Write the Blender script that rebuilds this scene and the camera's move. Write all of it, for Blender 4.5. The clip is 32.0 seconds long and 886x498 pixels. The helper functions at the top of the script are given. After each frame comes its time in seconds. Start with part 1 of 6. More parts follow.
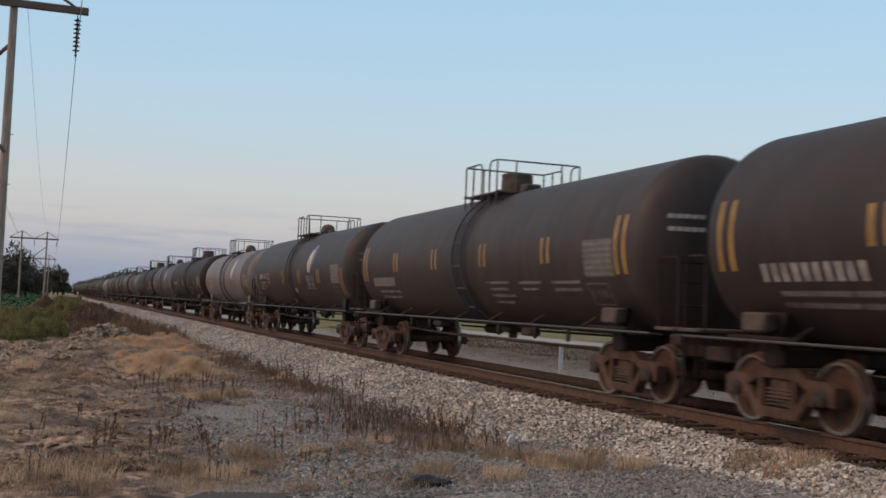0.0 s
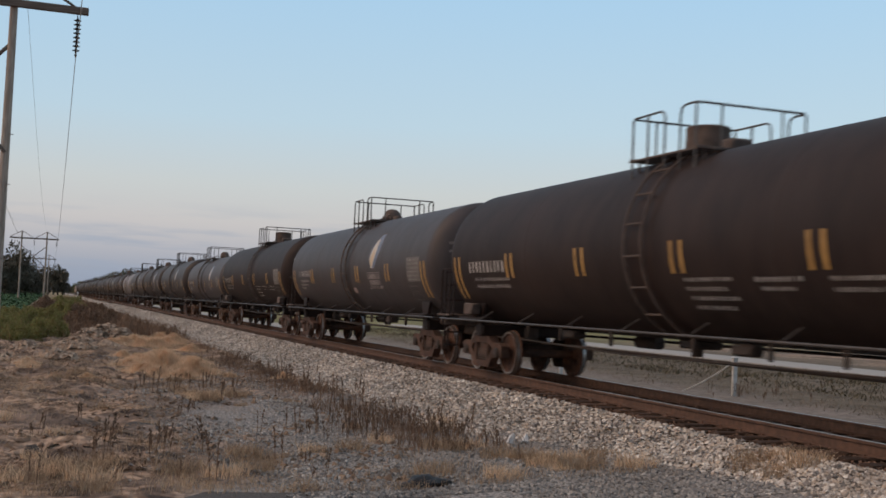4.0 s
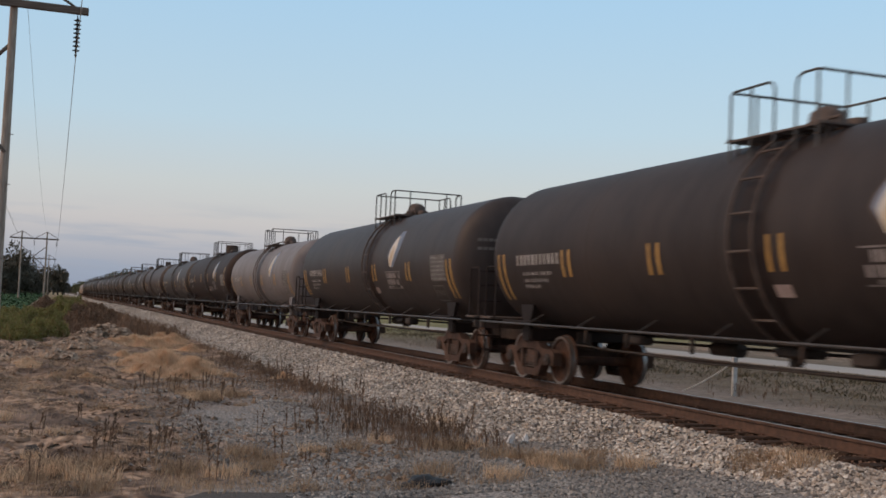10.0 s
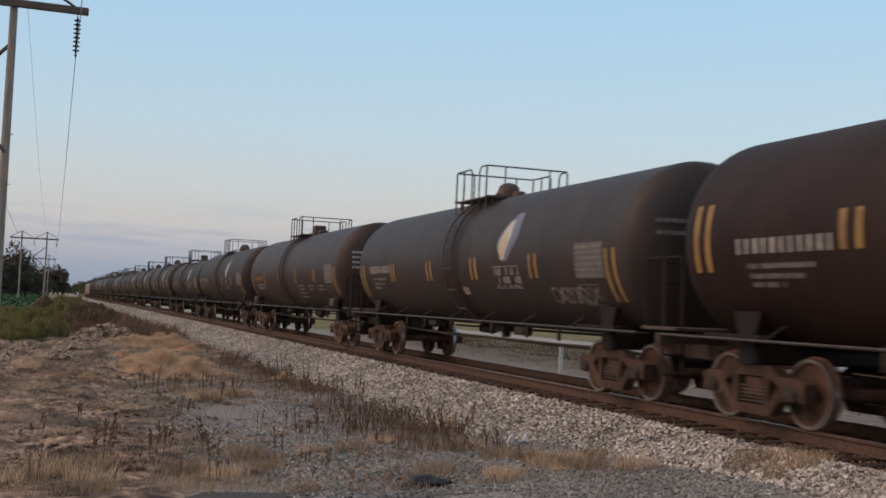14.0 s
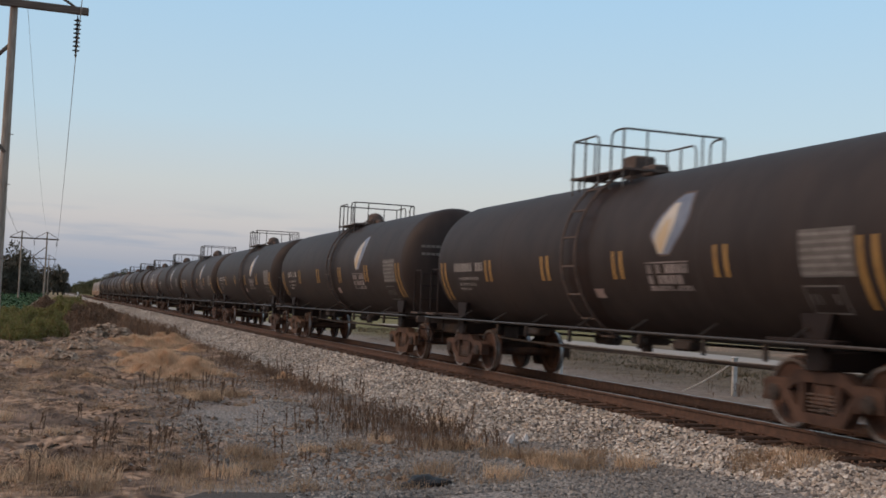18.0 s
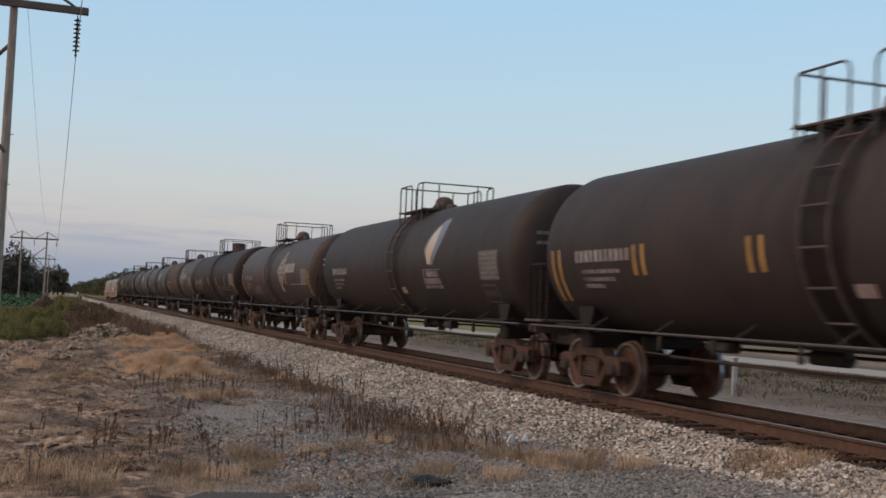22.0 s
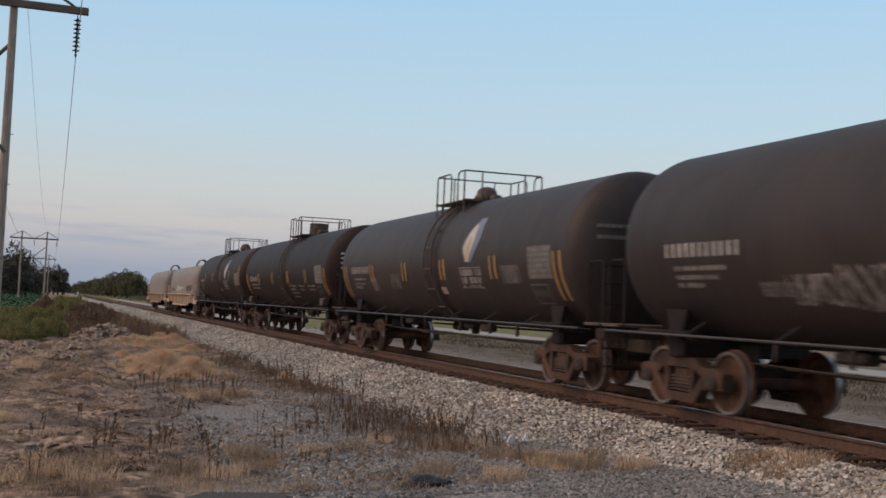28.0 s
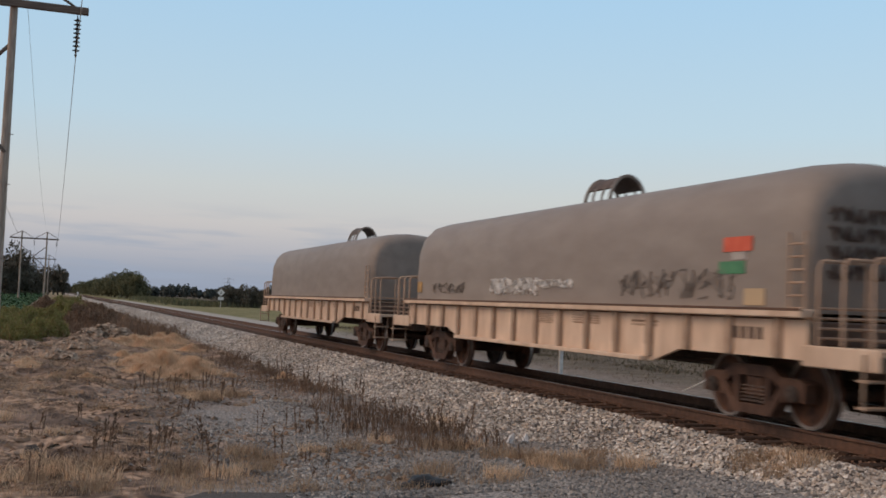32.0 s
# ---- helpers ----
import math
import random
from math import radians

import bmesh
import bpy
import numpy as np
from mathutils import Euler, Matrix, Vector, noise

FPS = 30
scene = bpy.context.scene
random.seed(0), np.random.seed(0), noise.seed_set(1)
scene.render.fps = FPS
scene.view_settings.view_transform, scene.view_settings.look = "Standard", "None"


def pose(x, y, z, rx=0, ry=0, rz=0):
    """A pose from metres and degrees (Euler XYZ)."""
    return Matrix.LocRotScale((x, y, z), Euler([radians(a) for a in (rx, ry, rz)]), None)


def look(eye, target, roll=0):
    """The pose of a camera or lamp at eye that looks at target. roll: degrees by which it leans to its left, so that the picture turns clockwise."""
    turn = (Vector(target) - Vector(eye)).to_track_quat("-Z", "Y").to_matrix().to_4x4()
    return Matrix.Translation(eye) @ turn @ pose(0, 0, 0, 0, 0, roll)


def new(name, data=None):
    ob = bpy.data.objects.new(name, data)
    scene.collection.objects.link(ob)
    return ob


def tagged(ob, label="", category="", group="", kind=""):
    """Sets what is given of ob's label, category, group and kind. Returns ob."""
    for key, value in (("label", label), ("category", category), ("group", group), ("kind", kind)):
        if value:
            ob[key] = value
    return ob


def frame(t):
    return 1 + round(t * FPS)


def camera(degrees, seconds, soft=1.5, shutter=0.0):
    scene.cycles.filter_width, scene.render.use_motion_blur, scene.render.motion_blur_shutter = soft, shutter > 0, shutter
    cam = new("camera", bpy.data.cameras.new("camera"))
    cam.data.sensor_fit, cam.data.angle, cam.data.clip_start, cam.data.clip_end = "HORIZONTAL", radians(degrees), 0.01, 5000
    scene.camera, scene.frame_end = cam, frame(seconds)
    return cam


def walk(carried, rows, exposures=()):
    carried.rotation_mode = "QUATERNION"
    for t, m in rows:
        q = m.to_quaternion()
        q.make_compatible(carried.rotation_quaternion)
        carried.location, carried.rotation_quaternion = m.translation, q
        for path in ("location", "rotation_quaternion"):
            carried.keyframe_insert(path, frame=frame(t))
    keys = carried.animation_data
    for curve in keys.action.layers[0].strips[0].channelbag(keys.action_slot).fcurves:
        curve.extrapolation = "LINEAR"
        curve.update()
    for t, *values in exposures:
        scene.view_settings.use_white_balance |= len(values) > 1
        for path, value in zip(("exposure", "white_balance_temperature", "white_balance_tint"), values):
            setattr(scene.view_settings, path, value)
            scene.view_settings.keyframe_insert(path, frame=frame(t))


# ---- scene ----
cam = camera(43.805, 32.0, soft=1.65, shutter=0.27)
EYE = Vector((0.0, 0.0, 1.39))
AIM = EYE + 20.0 * Vector((0.33199357, 0.94184788, 0.05198882))
walk(cam, [(0.0, look(EYE, AIM, 2.45)), (32.0, look(EYE, AIM, 2.45))])

# ---- sky and sun: just after sunset, the glow beside the camera ----
world = bpy.data.worlds.new("dusk_sky")
scene.world = world
world.use_nodes = True
wn, wl = world.node_tree.nodes, world.node_tree.links
wn.clear()
w_out = wn.new("ShaderNodeOutputWorld")
w_bg = wn.new("ShaderNodeBackground")
w_sky = wn.new("ShaderNodeTexSky")
w_sky.sky_type = "NISHITA"
w_sky.sun_disc = False
w_sky.sun_elevation = radians(2.0)
w_sky.sun_rotation = radians(-105)
w_sky.air_density, w_sky.dust_density = 1.0, 1.5
w_co = wn.new("ShaderNodeTexCoord")
w_sep = wn.new("ShaderNodeSeparateXYZ")
w_ramp = wn.new("ShaderNodeValToRGB")
w_mix = wn.new("ShaderNodeMix")
w_mix.data_type, w_mix.blend_type = "RGBA", "ADD"
w_mix.inputs["Factor"].default_value = 0.05
els = w_ramp.color_ramp.elements
stops = [(0.0, (0.31, 0.365, 0.475)), (0.02, (0.325, 0.385, 0.492)), (0.042, (0.445, 0.468, 0.54)), (0.065, (0.56, 0.552, 0.582)), (0.10, (0.568, 0.612, 0.645)),
         (0.16, (0.49, 0.65, 0.78)), (0.27, (0.405, 0.625, 0.84)), (0.6, (0.32, 0.43, 0.56)), (1.0, (0.27, 0.345, 0.44))]
els[0].position, els[1].position = 0.0, 1.0
els[0].color, els[1].color = (*stops[0][1], 1), (*stops[-1][1], 1)
for p, col in stops[1:-1]:
    els.new(p).color = (*col, 1)
wl.new(w_co.outputs["Generated"], w_sep.inputs[0])
wl.new(w_sep.outputs["Z"], w_ramp.inputs[0])
w_map, w_noise, w_cr, w_low, w_mul, w_cl = (wn.new("ShaderNode" + k) for k in ("Mapping", "TexNoise", "MapRange", "MapRange", "Math", "Mix"))
w_map.inputs["Scale"].default_value = (9, 9, 95)
w_noise.inputs["Scale"].default_value, w_noise.inputs["Detail"].default_value = 1.0, 3
w_cr.inputs["From Min"].default_value, w_cr.inputs["From Max"].default_value = 0.50, 0.68
w_low.inputs["From Min"].default_value, w_low.inputs["From Max"].default_value = 0.085, 0.045
w_low.inputs["To Max"].default_value = 0.75
w_mul.operation, w_cl.data_type = "MULTIPLY", "RGBA"
w_cl.inputs["B"].default_value = (0.33, 0.40, 0.52, 1)
wl.new(w_co.outputs["Generated"], w_map.inputs["Vector"])
wl.new(w_map.outputs[0], w_noise.inputs["Vector"])
wl.new(w_noise.outputs["Fac"], w_cr.inputs["Value"])
wl.new(w_sep.outputs["Z"], w_low.inputs["Value"])
wl.new(w_cr.outputs[0], w_mul.inputs[0])
wl.new(w_low.outputs[0], w_mul.inputs[1])
wl.new(w_mul.outputs[0], w_cl.inputs["Factor"])
wl.new(w_ramp.outputs["Color"], w_cl.inputs["A"])
wl.new(w_cl.outputs["Result"], w_mix.inputs["A"])
wl.new(w_sky.outputs[0], w_mix.inputs["B"])
wl.new(w_bg.outputs[0], w_out.inputs[0])
# the sky fades away from the sunset
w_dot, w_fade, w_dim = wn.new("ShaderNodeVectorMath"), wn.new("ShaderNodeMapRange"), wn.new("ShaderNodeVectorMath")
w_dot.operation, w_dim.operation, w_fade.interpolation_type = "DOT_PRODUCT", "SCALE", "SMOOTHSTEP"
w_dot.inputs[1].default_value = (-0.5, 0.87, 0.0)
w_fade.inputs["From Min"].default_value, w_fade.inputs["From Max"].default_value = -1.0, 0.25
w_fade.inputs["To Min"].default_value, w_fade.inputs["To Max"].default_value = 0.72, 1.0
wl.new(w_co.outputs["Generated"], w_dot.inputs[0])
wl.new(w_dot.outputs["Value"], w_fade.inputs["Value"])
wl.new(w_mix.outputs["Result"], w_dim.inputs[0])
wl.new(w_fade.outputs[0], w_dim.inputs["Scale"])
wl.new(w_dim.outputs["Vector"], w_bg.inputs["Color"])
w_bg.inputs["Strength"].default_value = 0.92

sun = new("sun", bpy.data.lights.new("sun", "SUN"))
sun.data.energy, sun.data.angle, sun.data.color = 1.52, radians(38), (1.0, 0.63, 0.385)
sun.matrix_world = look((0, 0, 0), (0.83, -0.14, -0.74))


# ---- materials ----
def mat(name, c1, c2, rough=0.7, metal=0.0, scale=6.0, bump=0.15, bscale=60.0, stain=None, stain_scale=1.2, stain_amt=0.5,
        vary=0.12, stretch=(1, 1, 1), spec=0.4):
    """Two-scale procedural surface: fine grain between c1 and c2, broad stains, fine relief."""
    m = bpy.data.materials.new(name)
    m.use_nodes = True
    nd, ln = m.node_tree.nodes, m.node_tree.links
    bsdf = nd["Principled BSDF"]
    bsdf.inputs["Roughness"].default_value = rough
    bsdf.inputs["Metallic"].default_value = metal
    bsdf.inputs["Specular IOR Level"].default_value = spec
    tc, mp = nd.new("ShaderNodeTexCoord"), nd.new("ShaderNodeMapping")
    mp.inputs["Scale"].default_value = stretch
    ln.new(tc.outputs["Object"], mp.inputs["Vector"])
    n1 = nd.new("ShaderNodeTexNoise")
    n1.inputs["Scale"].default_value, n1.inputs["Detail"].default_value = scale, 8
    ln.new(mp.outputs[0], n1.inputs["Vector"])
    rp = nd.new("ShaderNodeValToRGB")
    rp.color_ramp.elements[0].position, rp.color_ramp.elements[1].position = 0.32, 0.68
    rp.color_ramp.elements[0].color, rp.color_ramp.elements[1].color = (*c1, 1), (*c2, 1)
    ln.new(n1.outputs["Fac"], rp.inputs[0])
    col = rp.outputs["Color"]
    if stain:
        n2 = nd.new("ShaderNodeTexNoise")
        n2.inputs["Scale"].default_value, n2.inputs["Detail"].default_value = stain_scale, 5
        ln.new(mp.outputs[0], n2.inputs["Vector"])
        r2 = nd.new("ShaderNodeValToRGB")
        r2.color_ramp.elements[0].position, r2.color_ramp.elements[1].position = 0.42, 0.7
        r2.color_ramp.elements[0].color, r2.color_ramp.elements[1].color = (0, 0, 0, 1), (stain_amt, stain_amt, stain_amt, 1)
        ln.new(n2.outputs["Fac"], r2.inputs[0])
        mx = nd.new("ShaderNodeMix")
        mx.data_type = "RGBA"
        ln.new(r2.outputs["Color"], mx.inputs["Factor"])
        ln.new(col, mx.inputs["A"])
        mx.inputs["B"].default_value = (*stain, 1)
        col = mx.outputs["Result"]
    if vary:
        oi, hs, mr = nd.new("ShaderNodeObjectInfo"), nd.new("ShaderNodeHueSaturation"), nd.new("ShaderNodeMapRange")
        mr.inputs["To Min"].default_value, mr.inputs["To Max"].default_value = 1 - vary, 1 + vary
        ln.new(oi.outputs["Random"], mr.inputs["Value"])
        ln.new(mr.outputs[0], hs.inputs["Value"])
        ln.new(col, hs.inputs["Color"])
        col = hs.outputs["Color"]
    ln.new(col, bsdf.inputs["Base Color"])
    if bump:
        n3, bp = nd.new("ShaderNodeTexNoise"), nd.new("ShaderNodeBump")
        n3.inputs["Scale"].default_value, n3.inputs["Detail"].default_value = bscale, 4
        bp.inputs["Strength"].default_value, bp.inputs["Distance"].default_value = bump, 0.02
        ln.new(tc.outputs["Object"], n3.inputs["Vector"])
        ln.new(n3.outputs["Fac"], bp.inputs["Height"])
        ln.new(bp.outputs[0], bsdf.inputs["Normal"])
    return m


def island_mat(name, cols, rough=0.85, spec=0.25, thin=0.0):
    """Loose pieces in one mesh: each island takes its own tone from the list of colours."""
    m = bpy.data.materials.new(name)
    m.use_nodes = True
    nd, ln = m.node_tree.nodes, m.node_tree.links
    bsdf = nd["Principled BSDF"]
    bsdf.inputs["Roughness"].default_value = rough
    bsdf.inputs["Specular IOR Level"].default_value = spec
    ge, rp = nd.new("ShaderNodeNewGeometry"), nd.new("ShaderNodeValToRGB")
    e = rp.color_ramp.elements
    e[0].position, e[1].position = 0.0, 1.0
    e[0].color, e[1].color = (*cols[0], 1), (*cols[-1], 1)
    for i, c in enumerate(cols[1:-1]):
        e.new((i + 1) / (len(cols) - 1)).color = (*c, 1)
    ln.new(ge.outputs["Random Per Island"], rp.inputs[0])
    n1, hs, mr = nd.new("ShaderNodeTexNoise"), nd.new("ShaderNodeHueSaturation"), nd.new("ShaderNodeMapRange")
    tc = nd.new("ShaderNodeTexCoord")
    n1.inputs["Scale"].default_value = 0.9
    ln.new(tc.outputs["Object"], n1.inputs["Vector"])
    mr.inputs["From Min"].default_value, mr.inputs["From Max"].default_value = 0.3, 0.7
    mr.inputs["To Min"].default_value, mr.inputs["To Max"].default_value = 0.75, 1.2
    ln.new(n1.outputs["Fac"], mr.inputs["Value"])
    ln.new(mr.outputs[0], hs.inputs["Value"])
    ln.new(rp.outputs["Color"], hs.inputs["Color"])
    ln.new(hs.outputs["Color"], bsdf.inputs["Base Color"])
    if thin:                           # thin blades let light through
        tr, mx = nd.new("ShaderNodeBsdfTranslucent"), nd.new("ShaderNodeMixShader")
        mx.inputs[0].default_value = thin
        ln.new(hs.outputs["Color"], tr.inputs["Color"])
        ln.new(bsdf.outputs[0], mx.inputs[1])
        ln.new(tr.outputs[0], mx.inputs[2])
        ln.new(mx.outputs[0], nd["Material Output"].inputs["Surface"])
    return m


RUST = (0.10, 0.055, 0.035)
DUST = (0.13, 0.095, 0.075)
def tank_paint(name, a, b, st, rough=0.55, vary=0.1, spec=0.3):
    return mat(name, a, b, rough, scale=3, bump=0.05, stain=st, stain_scale=0.7, stretch=(1, 1, 0.35), spec=spec, vary=vary)


M_TANK = {
    "black": tank_paint("black_tank_paint", (0.01974, 0.01252, 0.01087), (0.03178, 0.02073, 0.01782), (0.0443, 0.02646, 0.02094), 0.6, spec=0.2),
    "brown": tank_paint("brown_black_tank_paint", (0.02319, 0.01316, 0.01094), (0.03638, 0.02182, 0.01784), (0.05184, 0.02832, 0.02104), 0.6, spec=0.2),
    "umber": tank_paint("umber_brown_tank_paint", (0.04387, 0.02813, 0.02435), (0.06493, 0.04339, 0.03734), (0.08774, 0.05464, 0.04221)),
    "dark": tank_paint("charcoal_tank_paint", (0.02985, 0.02122, 0.01925), (0.04335, 0.03197, 0.0288), (0.05725, 0.03937, 0.03221), 0.6, vary=0.12, spec=0.26),
    "mid": tank_paint("grey_brown_tank_paint", (0.03681, 0.02768, 0.02608), (0.05234, 0.04016, 0.03778), (0.06871, 0.04834, 0.03977)),
    "slate": tank_paint("slate_grey_tank_paint", (0.05331, 0.04508, 0.04599), (0.07309, 0.06148, 0.06355), (0.06191, 0.04508, 0.03846)),
    "light": tank_paint("weathered_light_grey_tank_paint", (0.1588, 0.1387, 0.1378), (0.2169, 0.1929, 0.192), (0.1271, 0.1011, 0.09331), vary=0.06),
    "rusty": tank_paint("rust_brown_tank_paint", (0.0495, 0.0324, 0.0252), (0.09, 0.0558, 0.0387), (0.144, 0.0792, 0.045), 0.75, 0.08),
}
M_STEEL = mat("dark_dirty_steel", (0.06656, 0.04934, 0.04246), (0.1285, 0.09409, 0.07803), 0.7, scale=5, stain=RUST, stain_amt=0.35)
# darker tone of the same steel, for brake gear and bearing caps
M_GEAR = mat("dark_underframe_steel", (0.0338, 0.02665, 0.02405), (0.0585, 0.0455, 0.039), 0.75, scale=5, stain=RUST, stain_amt=0.3)
M_BLUE = mat("faded_blue_paint", (0.03, 0.045, 0.075), (0.05, 0.065, 0.10), 0.7, scale=4, stain=DUST, stain_amt=0.4)
M_TRUCK = mat("rusty_cast_steel", (0.04346, 0.0242, 0.01828), (0.09087, 0.0484, 0.0326), 0.85, scale=6, bump=0.3, stain=(0.1531, 0.08691, 0.05927), stain_scale=2.0, stain_amt=0.55)
M_TRUCK_ORANGE = mat("orange_rusted_cast_steel", (0.06375, 0.034, 0.02125), (0.1275, 0.0697, 0.0425), 0.85, scale=6, bump=0.3, stain=(0.187, 0.1062, 0.06375), stain_scale=2.0, stain_amt=0.55)
# rust, its orange patches strengthened to paint the sunset glow on the wheels
M_WHEEL = mat("glow_tinted_rusty_wheel_steel", (0.0391, 0.02101, 0.01564), (0.08309, 0.04106, 0.02737), 0.8, scale=5, stain=(0.1857, 0.08309, 0.04399), stain_scale=2.5, stain_amt=0.55)
M_RIM = mat("worn_wheel_rim", (0.16, 0.135, 0.12), (0.26, 0.23, 0.21), 0.45, metal=0.4, scale=10, bump=0)
M_TREAD = mat("polished_wheel_tread", (0.32, 0.30, 0.29), (0.5, 0.48, 0.46), 0.35, metal=0.9, scale=10, bump=0)
M_RAILING = mat("grey_galvanised_railing", (0.07, 0.068, 0.068), (0.13, 0.125, 0.12), 0.55, metal=0.3, scale=6, bump=0, stain=RUST, stain_amt=0.3)
M_YELLOW = mat("yellow_reflective_tape", (0.40, 0.225, 0.065), (0.53, 0.31, 0.095), 0.5, scale=9, bump=0, stain=(0.20, 0.12, 0.05), stain_scale=3, stain_amt=0.6)
M_WHITE = mat("dirty_white_stencil_paint", (0.40, 0.37, 0.35), (0.56, 0.53, 0.50), 0.7, scale=9, bump=0, stain=(0.15, 0.125, 0.11), stain_scale=4, stain_amt=0.6)
M_GREYPANEL = mat("grey_stencil_panel", (0.125, 0.113, 0.107), (0.18, 0.165, 0.155), 0.7, scale=9, bump=0, stain=(0.08, 0.068, 0.06), stain_scale=4)
M_WORD = mat("faded_grey_lettering_paint", (0.27, 0.25, 0.24), (0.38, 0.36, 0.345), 0.7, scale=9, bump=0, stain=(0.13, 0.11, 0.10), stain_scale=4)
M_TAN = mat("warm_tan_decal", (0.50, 0.37, 0.22), (0.62, 0.48, 0.31), 0.55, scale=3, bump=0, stain=(0.40, 0.28, 0.17), stain_scale=3)
M_FADED = mat("worn_grey_white_paint", (0.1851, 0.1578, 0.1513), (0.322, 0.2818, 0.2705), 0.7, scale=7, bump=0, stain=(0.0966, 0.0805, 0.07406), stain_scale=3, stain_amt=0.8)
M_PINK = mat("faded_pink_label", (0.34, 0.25, 0.23), (0.44, 0.34, 0.31), 0.7, scale=9, bump=0, stain=(0.20, 0.15, 0.13), stain_scale=4)
M_EDGE = mat("worn_grey_rail_steel", (0.06, 0.0528, 0.0492), (0.102, 0.0912, 0.0852), 0.5, metal=0.3, scale=6, bump=0, stain=RUST, stain_amt=0.3)
M_CREAM = mat("cream_white_decal", (0.52, 0.47, 0.40), (0.66, 0.62, 0.57), 0.55, scale=3, bump=0, stain=(0.36, 0.28, 0.19), stain_scale=2)
M_BLUEGREY = mat("blue_grey_decal", (0.14, 0.17, 0.24), (0.24, 0.27, 0.34), 0.55, scale=3, bump=0)
M_COILBODY = mat("faded_tan_car_paint", (0.53, 0.40, 0.30), (0.68, 0.53, 0.41), 0.75, scale=4, bump=0.08, stain=(0.30, 0.18, 0.12), stain_scale=1.3, stain_amt=0.45, stretch=(1, 1, 0.4))
M_RIB = mat("rust_stained_tan_paint", (0.3526, 0.2501, 0.1845), (0.451, 0.3362, 0.2542), 0.8, scale=6, bump=0.08, stain=(0.205, 0.1148, 0.0738), stain_scale=2)
M_STREAK = mat("rust_streaked_tan_paint", (0.46, 0.33, 0.24), (0.58, 0.44, 0.34), 0.8, scale=7, bump=0, stain=(0.30, 0.19, 0.13), stain_scale=3, stretch=(1, 1, 0.3))
M_HOODSCRAWL = mat("faded_dark_spray_paint", (0.192, 0.166, 0.148), (0.222, 0.194, 0.172), 0.8, scale=5, bump=0)
M_HOOD = mat("weathered_grey_hood_paint", (0.215, 0.185, 0.165), (0.265, 0.232, 0.205), 0.6, scale=3, bump=0.05, stain=(0.205, 0.165, 0.138), stain_scale=0.5, stretch=(1, 0.35, 1))
M_GREEN = mat("green_decal", (0.05, 0.18, 0.09), (0.08, 0.24, 0.12), 0.6, scale=5, bump=0)
M_ORANGE = mat("red_orange_decal", (0.62, 0.10, 0.05), (0.75, 0.16, 0.09), 0.6, scale=5, bump=0)
M_RAIL = mat("rusty_rail_side", (0.0828, 0.04715, 0.03335), (0.1437, 0.07935, 0.0529), 0.85, scale=9, bump=0.15, stain=(0.06325, 0.0391, 0.0299), stain_scale=1.5)
M_RAILTOP = mat("worn_rail_head", (0.34, 0.30, 0.28), (0.50, 0.46, 0.44), 0.35, metal=0.8, scale=12, bump=0)
M_TIE = mat("weathered_creosoted_timber", (0.050, 0.030, 0.021), (0.11, 0.066, 0.046), 0.9, scale=7, bump=0.4, bscale=25, stretch=(0.3, 3, 3), vary=0.45)
M_BED = None
M_STONE = island_mat("crushed_stone", [(0.1134, 0.1015, 0.09504), (0.3888, 0.3478, 0.311), (0.6696, 0.5918, 0.5054), (0.216, 0.1944, 0.1836), (0.864, 0.8122, 0.7452), (0.4968, 0.445, 0.3974), (0.5724, 0.459, 0.3564)])
M_BANK = island_mat("olive_brown_bank_grass", [(0.092, 0.0784, 0.0512), (0.132, 0.108, 0.0736), (0.112, 0.1, 0.06), (0.168, 0.136, 0.096)])
M_CRIB = island_mat("brown_dusted_stone", [(0.09, 0.052, 0.036), (0.16, 0.096, 0.068), (0.24, 0.155, 0.115), (0.12, 0.075, 0.055)])
M_FARGRASS = island_mat("grey_dead_grass", [(0.17, 0.138, 0.105), (0.24, 0.198, 0.155), (0.31, 0.265, 0.215), (0.20, 0.17, 0.14)])
# leaf tones lightened and greyed: distance haze put into the colour
M_LEAFDARK = island_mat("hazed_dark_tree_leaves", [(0.0968, 0.0869, 0.0682), (0.1232, 0.1078, 0.0814), (0.1485, 0.1298, 0.0968), (0.1078, 0.0957, 0.0748)])
M_CLODPALE = island_mat("pale_dry_soil_clods", [(0.24, 0.175, 0.125), (0.40, 0.30, 0.225), (0.52, 0.405, 0.31), (0.30, 0.215, 0.155), (0.17, 0.12, 0.088)])
M_GRAVEL = island_mat("fine_grey_gravel", [(0.132, 0.1258, 0.1232), (0.264, 0.2508, 0.2376), (0.352, 0.33, 0.3036), (0.1936, 0.1866, 0.1804), (0.484, 0.4576, 0.4224)])
M_DRY = island_mat("dry_straw_grass", [(0.3024, 0.2184, 0.1478), (0.4704, 0.3472, 0.2352), (0.5824, 0.4424, 0.308), (0.3696, 0.2632, 0.1792), (0.2464, 0.1736, 0.121)], thin=0.4)
M_STRAW = island_mat("pale_straw_grass", [(0.644, 0.4641, 0.3126), (0.7772, 0.5773, 0.3989), (0.866, 0.6622, 0.4689), (0.6885, 0.498, 0.3342)], thin=0.4)
M_DEAD = island_mat("dead_brown_weeds", [(0.0945, 0.06345, 0.0486), (0.162, 0.108, 0.0756), (0.2295, 0.1553, 0.108), (0.1215, 0.081, 0.0594)])
